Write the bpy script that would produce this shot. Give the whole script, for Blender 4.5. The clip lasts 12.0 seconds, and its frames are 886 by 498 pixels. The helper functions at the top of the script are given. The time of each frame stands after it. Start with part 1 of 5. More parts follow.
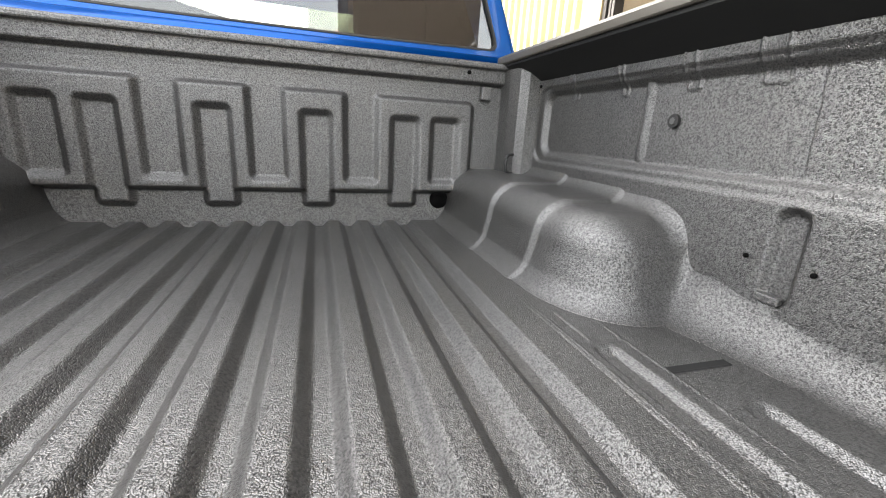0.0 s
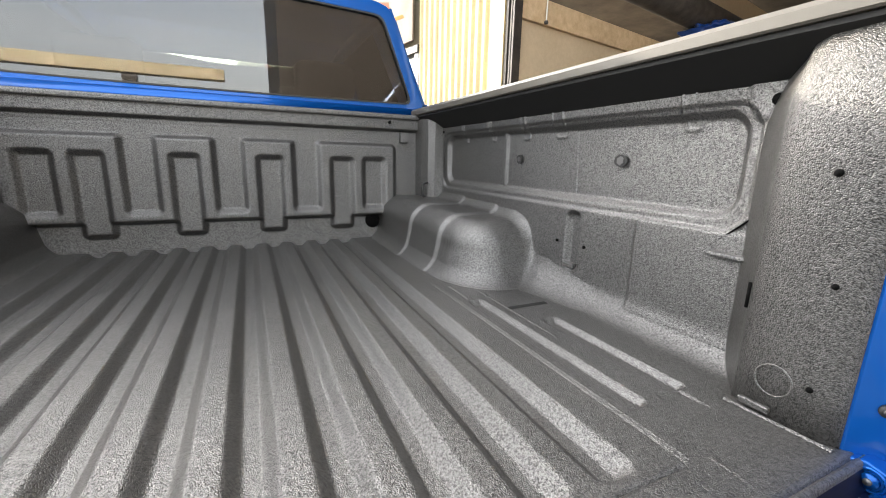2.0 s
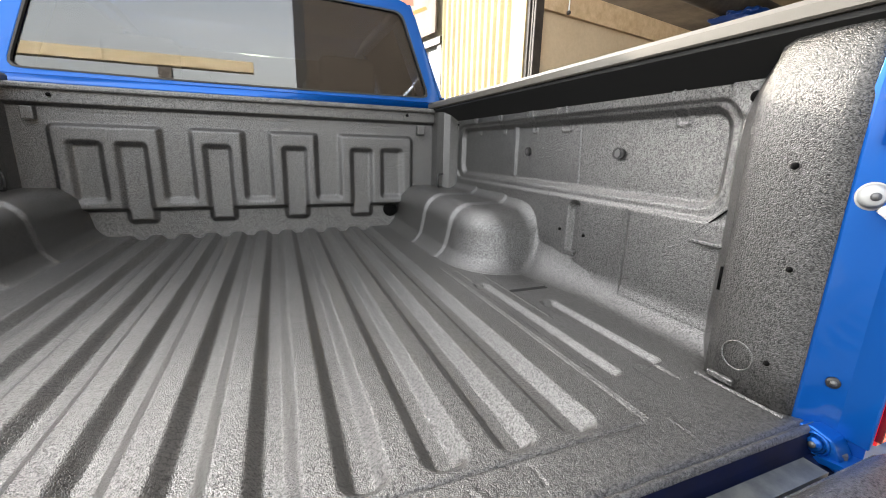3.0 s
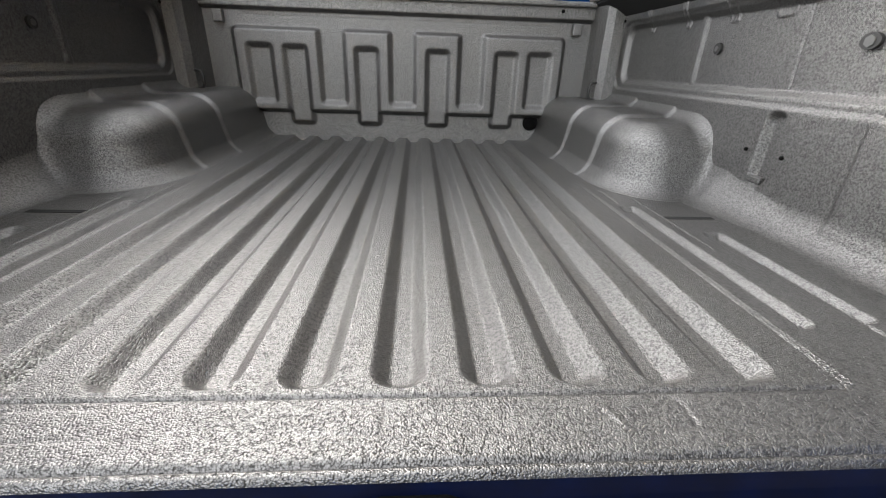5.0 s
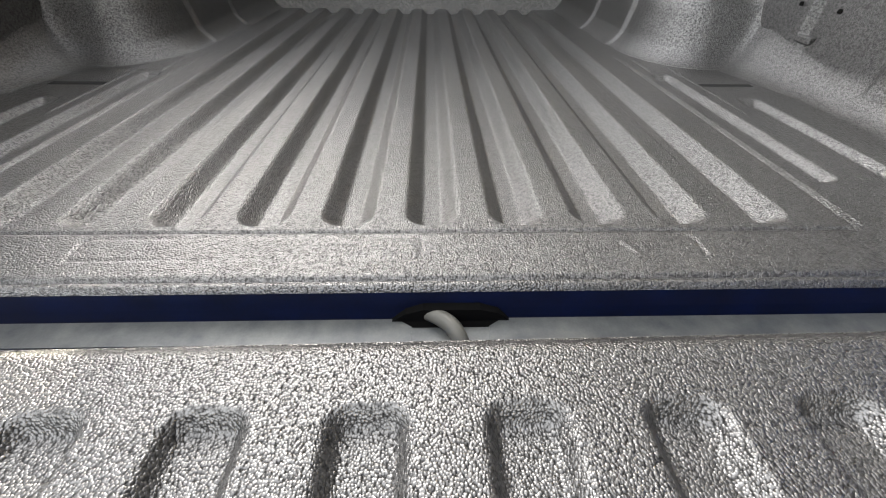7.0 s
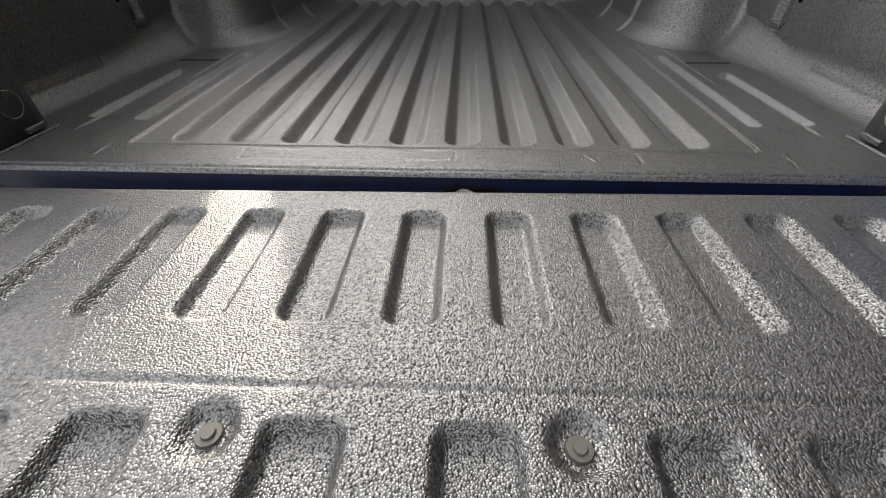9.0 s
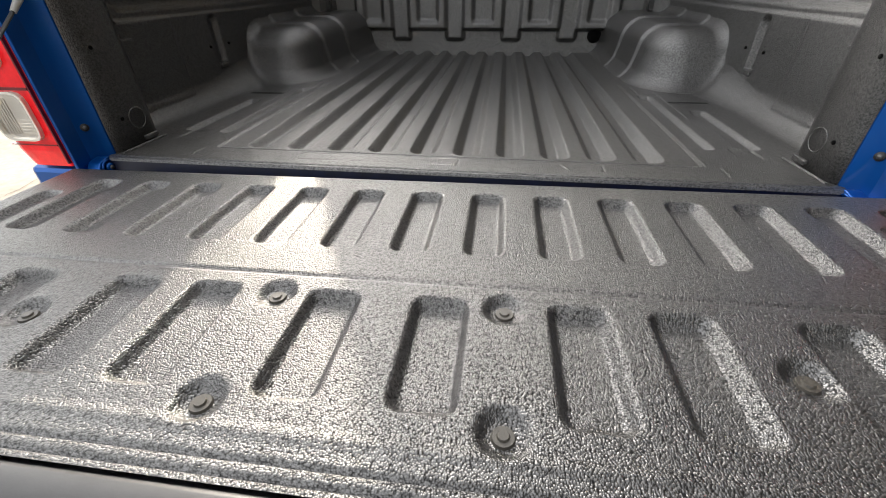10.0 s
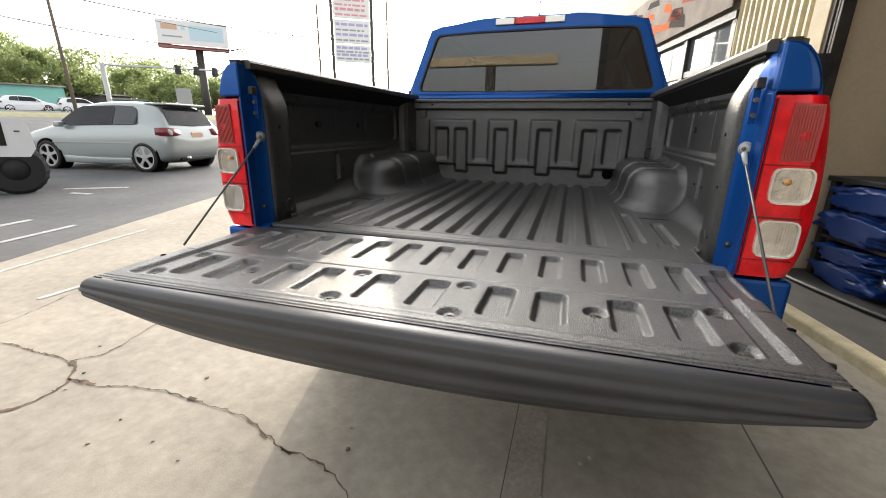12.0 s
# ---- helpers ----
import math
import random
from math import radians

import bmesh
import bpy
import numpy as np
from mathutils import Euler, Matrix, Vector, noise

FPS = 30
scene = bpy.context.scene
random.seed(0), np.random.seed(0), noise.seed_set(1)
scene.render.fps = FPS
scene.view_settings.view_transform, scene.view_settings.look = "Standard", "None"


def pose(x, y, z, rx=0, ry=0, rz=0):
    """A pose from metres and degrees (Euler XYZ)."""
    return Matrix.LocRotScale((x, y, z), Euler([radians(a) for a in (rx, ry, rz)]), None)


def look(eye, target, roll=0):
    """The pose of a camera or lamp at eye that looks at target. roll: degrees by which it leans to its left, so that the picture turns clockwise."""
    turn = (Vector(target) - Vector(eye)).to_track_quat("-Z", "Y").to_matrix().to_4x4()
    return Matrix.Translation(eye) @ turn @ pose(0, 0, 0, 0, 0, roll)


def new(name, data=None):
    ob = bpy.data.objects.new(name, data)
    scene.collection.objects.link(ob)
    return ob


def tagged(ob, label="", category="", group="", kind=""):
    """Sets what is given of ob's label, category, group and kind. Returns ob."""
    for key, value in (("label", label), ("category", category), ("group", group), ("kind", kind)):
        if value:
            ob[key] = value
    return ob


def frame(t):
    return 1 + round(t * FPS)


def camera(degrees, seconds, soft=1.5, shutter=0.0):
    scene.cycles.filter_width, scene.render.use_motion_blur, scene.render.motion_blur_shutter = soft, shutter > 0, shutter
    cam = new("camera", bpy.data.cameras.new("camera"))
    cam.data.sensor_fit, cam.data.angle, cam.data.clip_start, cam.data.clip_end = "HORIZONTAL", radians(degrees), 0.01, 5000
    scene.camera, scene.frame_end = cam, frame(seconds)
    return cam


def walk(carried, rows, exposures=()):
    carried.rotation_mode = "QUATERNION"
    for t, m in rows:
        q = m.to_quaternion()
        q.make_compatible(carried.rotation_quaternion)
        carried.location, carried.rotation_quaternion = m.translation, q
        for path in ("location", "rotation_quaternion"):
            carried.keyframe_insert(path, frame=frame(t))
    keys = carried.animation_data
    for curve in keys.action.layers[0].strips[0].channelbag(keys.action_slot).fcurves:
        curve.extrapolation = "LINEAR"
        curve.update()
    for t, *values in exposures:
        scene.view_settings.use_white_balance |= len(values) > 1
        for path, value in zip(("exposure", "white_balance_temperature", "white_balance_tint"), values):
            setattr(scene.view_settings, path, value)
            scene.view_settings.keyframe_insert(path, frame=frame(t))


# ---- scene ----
cam = camera(95.06, 12.0, soft=1.0)
PATH = [
    (0, look((0.141, 0.224, 1.132), (0.718, 2.057, 0.578), 3.44)),
    (0.5, look((0.110, 0.120, 1.124), (0.862, 1.915, 0.664), 3.97)),
    (1, look((0.097, 0.067, 1.133), (0.943, 1.823, 0.687), 3.59)),
    (1.5, look((0.086, 0.003, 1.140), (0.973, 1.740, 0.696), 3.02)),
    (2, look((0.065, -0.151, 1.172), (0.902, 1.613, 0.742), 1.40)),
    (2.5, look((0.068, -0.200, 1.174), (0.875, 1.574, 0.725), 1.65)),
    (2.7, look((0.071, -0.223, 1.176), (0.860, 1.557, 0.717), 1.57)),
    (4.3, look((0.063, -0.257, 1.149), (0.333, 1.618, 0.508), 2.57)),
    (4.5, look((0.071, -0.220, 1.134), (0.282, 1.644, 0.438), 2.46)),
    (5, look((0.061, -0.202, 1.120), (0.188, 1.615, 0.293), 1.99)),
    (5.5, look((0.049, -0.229, 1.117), (0.144, 1.550, 0.206), 1.78)),
    (6, look((0.038, -0.272, 1.119), (0.124, 1.446, 0.097), 1.76)),
    (6.5, look((0.042, -0.257, 1.095), (0.112, 1.376, -0.058), 1.33)),
    (7, look((0.042, -0.252, 1.081), (0.100, 1.315, -0.161), 0.89)),
    (7.5, look((0.033, -0.290, 1.078), (0.076, 1.222, -0.231), 0.35)),
    (7.7, look((0.019, -0.321, 1.088), (0.058, 1.163, -0.252), 0.12)),
    (9.3, look((0.066, -0.583, 1.124), (-0.065, 0.996, -0.097), -0.49)),
    (9.5, look((0.088, -0.634, 1.130), (-0.077, 0.967, -0.056), -0.50)),
    (10, look((0.108, -0.712, 1.139), (-0.121, 0.938, 0.032), -0.54)),
    (10.5, look((0.122, -0.769, 1.149), (-0.181, 0.942, 0.158), -0.70)),
    (11, look((0.175, -0.926, 1.178), (-0.211, 0.850, 0.345), -0.48)),
    (11.5, look((0.247, -1.058, 1.194), (-0.221, 0.758, 0.497), 0.09)),
    (12, look((0.316, -1.186, 1.178), (-0.245, 0.645, 0.600), 0.82)),
]
EXPOSURES = [(0.0, 3.72), (1.0, 3.62), (2.0, 3.42), (2.7, 3.42), (4.5, 3.48), (6.0, 3.38), (7.7, 3.0), (9.5, 2.42), (10.5, 2.25), (11.2, 2.05), (12.0, 1.83)]
walk(cam, PATH, EXPOSURES)

# ---- light: low sun ahead and to the left, bright hazy sky ----
SUN_EL, SUN_AZ = 20.2, 18.0
world = bpy.data.worlds.new("world")
scene.world = world
world.use_nodes = True
wt = world.node_tree
wt.nodes.clear()
sky = wt.nodes.new("ShaderNodeTexSky")
sky.sky_type = "NISHITA"
sky.sun_disc = False
sky.sun_elevation = radians(SUN_EL)
sky.sun_rotation = radians(-SUN_AZ)
sky.air_density, sky.dust_density, sky.ozone_density = 1.0, 3.8, 0.0
wbg = wt.nodes.new("ShaderNodeBackground")
wbg.inputs["Strength"].default_value = 0.15
wout = wt.nodes.new("ShaderNodeOutputWorld")
haze = wt.nodes.new("ShaderNodeMixRGB")
haze.inputs["Fac"].default_value = 0.15
clouds = wt.nodes.new("ShaderNodeTexNoise")
clouds.inputs["Scale"].default_value, clouds.inputs["Detail"].default_value = 2.2, 6.0
cloud_way = wt.nodes.new("ShaderNodeTexCoord")
cloud_flat = wt.nodes.new("ShaderNodeVectorMath")
cloud_flat.operation = "MULTIPLY"
cloud_flat.inputs[1].default_value = (1.0, 1.0, 4.0)
cloud_tone = wt.nodes.new("ShaderNodeValToRGB")
cloud_tone.color_ramp.elements[0].position, cloud_tone.color_ramp.elements[1].position = 0.35, 0.65
cloud_tone.color_ramp.elements[0].color, cloud_tone.color_ramp.elements[1].color = (3.1, 3.05, 2.98, 1), (7.5, 6.8, 5.8, 1)
wt.links.new(cloud_way.outputs["Generated"], cloud_flat.inputs[0])
wt.links.new(cloud_flat.outputs[0], clouds.inputs["Vector"])
wt.links.new(clouds.outputs["Fac"], cloud_tone.inputs["Fac"])
wt.links.new(cloud_tone.outputs["Color"], haze.inputs["Color2"])
cloudy = wt.nodes.new("ShaderNodeHueSaturation")
cloudy.inputs["Saturation"].default_value = 0.28
wt.links.new(sky.outputs[0], cloudy.inputs["Color"])
wt.links.new(cloudy.outputs[0], haze.inputs["Color1"])
wt.links.new(haze.outputs[0], wbg.inputs[0])
wt.links.new(wbg.outputs[0], wout.inputs[0])
sun_data = bpy.data.lights.new("sun", "SUN")
sun_data.energy, sun_data.angle, sun_data.color = 0.95, radians(0.7), (1.0, 0.89, 0.72)
sun_lamp = new("sun", sun_data)
sun_way = Vector((-math.sin(radians(SUN_AZ)) * math.cos(radians(SUN_EL)), math.cos(radians(SUN_AZ)) * math.cos(radians(SUN_EL)), math.sin(radians(SUN_EL))))
sun_lamp.matrix_world = look(sun_way * 50, (0, 0, 0))


# ---- materials ----
def material(name, color, rough=0.5, metal=0.0, spec=0.5, coat=0.0):
    m = bpy.data.materials.new(name)
    m.use_nodes = True
    b = m.node_tree.nodes["Principled BSDF"]
    b.inputs["Base Color"].default_value = (*color, 1)
    b.inputs["Roughness"].default_value = rough
    b.inputs["Metallic"].default_value = metal
    b.inputs["Specular IOR Level"].default_value = spec
    b.inputs["Coat Weight"].default_value = coat
    return m


def node(m, kind, **values):
    n = m.node_tree.nodes.new(kind)
    for k, v in values.items():
        n.inputs[k.replace("_", " ")].default_value = v
    return n


def vary(m, scale, dark, light, detail=4.0, coords="Object", speckle=0.06):
    """Mottles the base colour between two colours with noise at the given scale per metre."""
    t = m.node_tree
    b = t.nodes["Principled BSDF"]
    tc = t.nodes.new("ShaderNodeTexCoord")
    n = node(m, "ShaderNodeTexNoise", Scale=scale, Detail=detail, Roughness=0.6)
    r = t.nodes.new("ShaderNodeValToRGB")
    r.color_ramp.elements[0].position, r.color_ramp.elements[1].position = 0.32, 0.68
    r.color_ramp.elements[0].color, r.color_ramp.elements[1].color = (*dark, 1), (*light, 1)
    t.links.new(tc.outputs[coords], n.inputs["Vector"])
    t.links.new(n.outputs["Fac"], r.inputs["Fac"])
    fine = node(m, "ShaderNodeTexNoise", Scale=scale * 16, Detail=6.0, Roughness=0.7)
    span = node(m, "ShaderNodeMapRange", From_Min=0.3, From_Max=0.7, To_Min=1 - speckle, To_Max=1 + speckle)
    mul = t.nodes.new("ShaderNodeVectorMath")
    mul.operation = "SCALE"
    t.links.new(tc.outputs[coords], fine.inputs["Vector"])
    t.links.new(fine.outputs["Fac"], span.inputs["Value"])
    t.links.new(r.outputs["Color"], mul.inputs[0])
    t.links.new(span.outputs["Result"], mul.inputs["Scale"])
    t.links.new(mul.outputs[0], b.inputs["Base Color"])
    return r


def bumps(m, layers, coords="Object"):
    """Adds relief: layers of (scale per metre, strength, height in metres)."""
    t = m.node_tree
    b = t.nodes["Principled BSDF"]
    tc = t.nodes.new("ShaderNodeTexCoord")
    last = None
    for scale, strength, height in layers:
        n = node(m, "ShaderNodeTexNoise", Scale=scale, Detail=2.0, Roughness=0.5)
        u = node(m, "ShaderNodeBump", Strength=strength, Distance=height)
        t.links.new(tc.outputs[coords], n.inputs["Vector"])
        t.links.new(n.outputs["Fac"], u.inputs["Height"])
        if last:
            t.links.new(last.outputs["Normal"], u.inputs["Normal"])
        last = u
    t.links.new(last.outputs["Normal"], b.inputs["Normal"])


def grains(m, size, height, top, pit):
    """Sprayed pebble grain: rounded cells of the given size in metres with dark pits between, over broad handling marks."""
    t = m.node_tree
    b = t.nodes["Principled BSDF"]
    tc = t.nodes.new("ShaderNodeTexCoord")

    def math_node(op, x, y=None, z=None):
        n = t.nodes.new("ShaderNodeMath")
        n.operation = op
        for k, v in enumerate((x, y, z)):
            if v is None:
                continue
            if isinstance(v, (int, float)):
                n.inputs[k].default_value = v
            else:
                t.links.new(v, n.inputs[k])
        return n.outputs[0]

    def tex(scale, detail, rough=0.5):
        n = node(m, "ShaderNodeTexNoise", Scale=scale, Detail=detail, Roughness=rough)
        t.links.new(tc.outputs["Object"], n.inputs["Vector"])
        return n.outputs["Fac"]

    cells = node(m, "ShaderNodeTexVoronoi", Scale=1 / size)
    t.links.new(tc.outputs["Object"], cells.inputs["Vector"])
    dome = math_node("SUBTRACT", 1.0, math_node("MULTIPLY", cells.outputs["Distance"], cells.outputs["Distance"]))
    lumps = tex(0.42 / size, 2.0)
    relief = math_node("MULTIPLY_ADD", lumps, 0.9, dome)
    u = node(m, "ShaderNodeBump", Strength=1.0, Distance=height)
    t.links.new(relief, u.inputs["Height"])
    t.links.new(u.outputs["Normal"], b.inputs["Normal"])
    # pit shade and grain-top sparkle are put into the colour and gloss
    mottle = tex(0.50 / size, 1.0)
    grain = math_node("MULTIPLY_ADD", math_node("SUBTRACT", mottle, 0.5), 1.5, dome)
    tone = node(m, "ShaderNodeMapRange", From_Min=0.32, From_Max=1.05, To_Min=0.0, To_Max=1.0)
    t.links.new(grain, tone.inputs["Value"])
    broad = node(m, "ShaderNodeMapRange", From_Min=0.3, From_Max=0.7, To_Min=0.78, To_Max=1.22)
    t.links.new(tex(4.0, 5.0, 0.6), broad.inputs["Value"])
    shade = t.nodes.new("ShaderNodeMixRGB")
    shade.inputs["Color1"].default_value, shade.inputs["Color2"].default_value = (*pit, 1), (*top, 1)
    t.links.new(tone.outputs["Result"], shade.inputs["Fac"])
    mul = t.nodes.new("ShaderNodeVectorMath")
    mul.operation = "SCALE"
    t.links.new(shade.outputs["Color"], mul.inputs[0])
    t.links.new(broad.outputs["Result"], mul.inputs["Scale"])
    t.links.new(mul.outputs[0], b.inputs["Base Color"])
    gloss = node(m, "ShaderNodeMapRange", From_Min=0.0, From_Max=1.0, To_Min=0.35, To_Max=b.inputs["Specular IOR Level"].default_value)
    t.links.new(tone.outputs["Result"], gloss.inputs["Value"])
    t.links.new(gloss.outputs["Result"], b.inputs["Specular IOR Level"])


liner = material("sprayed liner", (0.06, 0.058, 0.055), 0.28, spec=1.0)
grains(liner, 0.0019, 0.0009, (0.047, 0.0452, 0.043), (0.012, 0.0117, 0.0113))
liner.node_tree.nodes["Principled BSDF"].inputs["IOR"].default_value = 1.75
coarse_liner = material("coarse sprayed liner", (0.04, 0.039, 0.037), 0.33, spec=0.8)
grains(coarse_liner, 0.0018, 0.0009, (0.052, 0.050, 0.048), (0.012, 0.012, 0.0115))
blue = material("blue metallic paint", (0.0006, 0.068, 0.30), 0.38, metal=0.55, spec=0.25, coat=0.3)
# the sill's blue paint, darkened because the sill lies in shade
navy = material("blue paint darkened for shade", (0.001, 0.003, 0.022), 0.4, spec=0.25)
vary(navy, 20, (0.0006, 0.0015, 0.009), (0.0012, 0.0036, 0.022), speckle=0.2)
blue.node_tree.nodes["Principled BSDF"].inputs["Coat Roughness"].default_value = 0.04
black_plastic = material("black plastic", (0.016, 0.016, 0.016), 0.55)
bumps(black_plastic, [(900, 0.15, 0.0005)])
trim_plastic = material("faded black trim plastic", (0.032, 0.032, 0.034), 0.42, spec=0.6)
vary(trim_plastic, 6, (0.026, 0.026, 0.028), (0.040, 0.040, 0.042))
bumps(trim_plastic, [(500, 0.12, 0.0005)])
# black plastic with the shade under the rail cap in its colour
rail_under = material("black plastic darkened for shade", (0.012, 0.012, 0.012), 0.6, spec=0.25)
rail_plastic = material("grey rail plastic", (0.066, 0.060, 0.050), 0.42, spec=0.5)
bumps(rail_plastic, [(700, 0.2, 0.0006)])
ribbed_red = material("ribbed pink-red lens", (0.40, 0.045, 0.04), 0.3, coat=0.3)
maroon = material("dark red lens edge", (0.12, 0.002, 0.005), 0.25, coat=0.3)
bumps(ribbed_red, [(120, 0.2, 0.002)])
amber = material("amber bulb", (0.70, 0.38, 0.14), 0.2)
mirror_bowl = material("silvered lamp bowl", (0.70, 0.67, 0.60), 0.16, metal=0.75)
vary(mirror_bowl, 30, (0.58, 0.55, 0.49), (0.80, 0.77, 0.70))
bumps(mirror_bowl, [(50, 0.3, 0.003)])
red_lens = material("red lens", (0.80, 0.004, 0.012), 0.25, spec=0.3, coat=0.3)
vary(red_lens, 22, (0.60, 0.003, 0.008), (0.92, 0.010, 0.018))
bumps(red_lens, [(160, 0.12, 0.001)])
clear_lens = material("clear lens over a faceted reflector", (0.74, 0.71, 0.64), 0.16, metal=0.25, coat=1.0)
bumps(clear_lens, [(70, 0.25, 0.004)])
dark_steel = material("dull steel cable", (0.12, 0.12, 0.12), 0.45, metal=0.6)
steel = material("bright steel", (0.55, 0.55, 0.55), 0.3, metal=1.0)
white_plastic = material("white plastic", (0.75, 0.75, 0.73), 0.4)
pale_grey = material("pale grey plastic", (0.36, 0.36, 0.35), 0.5)
rubber = material("tyre rubber", (0.018, 0.018, 0.018), 0.8)
# near-black; carries the shade of holes and gaps, and serves hidden underparts
dark = material("near-black shade and underparts", (0.002, 0.002, 0.002), 0.95, spec=0.1)
galv = material("grey coated steel strip", (0.2, 0.21, 0.21), 0.4, metal=0.3)
vary(galv, 30, (0.06, 0.065, 0.07), (0.13, 0.135, 0.13))
# darker copy of the strip steel, for the shade in the tailgate gap
shade_strip = material("grey strip darkened for the gap", (0.05, 0.05, 0.055), 0.5)
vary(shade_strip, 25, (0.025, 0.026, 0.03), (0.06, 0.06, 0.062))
cable_grey = material("grey cable sleeve", (0.085, 0.083, 0.072), 0.6)


def sheet_glass(name, tint, ior):
    """A thin pane: light goes straight through its tint, the surface mirrors by angle."""
    m = bpy.data.materials.new(name)
    m.use_nodes = True
    t = m.node_tree
    t.nodes.remove(t.nodes["Principled BSDF"])
    clear = t.nodes.new("ShaderNodeBsdfTransparent")
    clear.inputs["Color"].default_value = (*tint, 1)
    mirror = t.nodes.new("ShaderNodeBsdfGlossy")
    mirror.inputs["Roughness"].default_value = 0.0
    fres = t.nodes.new("ShaderNodeFresnel")
    fres.inputs["IOR"].default_value = ior
    mix = t.nodes.new("ShaderNodeMixShader")
    t.links.new(fres.outputs[0], mix.inputs["Fac"])
    t.links.new(clear.outputs[0], mix.inputs[1])
    t.links.new(mirror.outputs[0], mix.inputs[2])
    t.links.new(mix.outputs[0], t.nodes["Material Output"].inputs["Surface"])
    return m


glass = sheet_glass("tinted glass", (0.38, 0.395, 0.395), 1.70)
green_glass = sheet_glass("green tinted glass", (0.86, 0.95, 0.80), 1.45)
concrete = material("worn concrete", (0.4, 0.36, 0.3), 0.85)
vary(concrete, 0.9, (0.240, 0.214, 0.177), (0.350, 0.312, 0.255), detail=10, speckle=0.16)
bumps(concrete, [(160, 0.3, 0.002), (12, 0.2, 0.005)])
asphalt = material("asphalt", (0.11, 0.11, 0.115), 0.85)
vary(asphalt, 0.6, (0.068, 0.068, 0.072), (0.108, 0.108, 0.110), detail=9, speckle=0.15)
bumps(asphalt, [(220, 0.5, 0.003)])
white_line = material("worn white road paint", (0.7, 0.7, 0.68), 0.7)
vary(white_line, 9, (0.26, 0.26, 0.255), (0.52, 0.52, 0.50), detail=8)
cream_metal = material("cream corrugated steel", (0.72, 0.66, 0.50), 0.45)
vary(cream_metal, 2.0, (0.46, 0.38, 0.205), (0.54, 0.455, 0.26), detail=6)
beige = material("beige plaster board", (0.60, 0.50, 0.37), 0.8)
vary(beige, 1.5, (0.44, 0.345, 0.23), (0.52, 0.415, 0.285), detail=7)


# ---- mesh helpers ----
def link_mesh(name, me, mat, parent, label=""):
    me.materials.append(mat)
    ob = new(name, me)
    if parent:
        ob.parent = parent
    if label:
        ob["label"] = label
    return ob


def part(name, bm, mat, parent, label="", smooth=False):
    """Links a bmesh as one mesh object under a thing or a part."""
    me = bpy.data.meshes.new(name)
    bmesh.ops.recalc_face_normals(bm, faces=bm.faces)
    if smooth:
        for f in bm.faces:
            f.smooth = True
    bm.to_mesh(me)
    bm.free()
    return link_mesh(name, me, mat, parent, label)


def sheet(name, X, Y, Z, mat, parent, label="", flip=False, smooth=True):
    """A smooth pressed sheet from grids of x, y and z."""
    n, m = X.shape
    me = bpy.data.meshes.new(name)
    co = np.stack([X, Y, Z], -1).reshape(-1, 3)
    i = np.arange(n * m).reshape(n, m)
    quads = np.stack([i[:-1, :-1], i[1:, :-1], i[1:, 1:], i[:-1, 1:]], -1).reshape(-1, 4)
    if flip:
        quads = quads[:, ::-1]
    me.vertices.add(len(co))
    me.vertices.foreach_set("co", co.ravel().astype(np.float32))
    me.loops.add(quads.size)
    me.loops.foreach_set("vertex_index", quads.ravel().astype(np.int32))
    me.polygons.add(len(quads))
    me.polygons.foreach_set("loop_start", np.arange(0, quads.size, 4, dtype=np.int32))
    me.polygons.foreach_set("use_smooth", np.full(len(quads), smooth))
    me.update(calc_edges=True)
    return link_mesh(name, me, mat, parent, label)


def step(d, w):
    """1 well inside (d < 0), 0 outside, smooth over a slope of width w."""
    t = np.clip(0.5 - d / w, 0, 1)
    return t * t * (3 - 2 * t)


def pocket(U, V, u0, u1, v0, v1, r=0.012, w=0.010, straight=0.0):
    """0 to 1: the inside of a rounded rectangle with sloped sides of width w, smooth or more straight."""
    qu = np.abs(U - (u0 + u1) / 2) - (u1 - u0) / 2 + r
    qv = np.abs(V - (v0 + v1) / 2) - (v1 - v0) / 2 + r
    d = np.hypot(np.maximum(qu, 0), np.maximum(qv, 0)) + np.minimum(np.maximum(qu, qv), 0) - r
    return (1 - straight) * step(d, w) + straight * np.clip(0.5 - d / w, 0, 1)


def dimple(U, V, u, v, r=0.024, w=0.014):
    return step(np.hypot(U - u, V - v) - r, w)


def box(bm, x0, x1, y0, y1, z0, z1, bevel=0.0, segments=2):
    g = bmesh.ops.create_cube(bm, size=1.0)
    for v in g["verts"]:
        v.co = Vector(((x0 + x1) / 2 + v.co.x * (x1 - x0), (y0 + y1) / 2 + v.co.y * (y1 - y0), (z0 + z1) / 2 + v.co.z * (z1 - z0)))
    if bevel:
        edges = list({e for v in g["verts"] for e in v.link_edges})
        bmesh.ops.bevel(bm, geom=edges, offset=bevel, segments=segments, affect="EDGES", profile=0.5)
    return bm


def boxed(name, x0, x1, y0, y1, z0, z1, mat, parent, label="", bevel=0.0, segments=2, smooth=False):
    return part(name, box(bmesh.new(), x0, x1, y0, y1, z0, z1, bevel, segments), mat, parent, label, smooth)


def cyl(bm, a, b, r0, r1=None, n=16, caps=True):
    """A cylinder or cone from point a to point b."""
    a, b = Vector(a), Vector(b)
    q = (b - a).to_track_quat("Z", "Y").to_matrix().to_4x4()
    bmesh.ops.create_cone(bm, cap_ends=caps, segments=n, radius1=r0, radius2=r0 if r1 is None else r1, depth=(b - a).length, matrix=Matrix.Translation((a + b) / 2) @ q)
    return bm


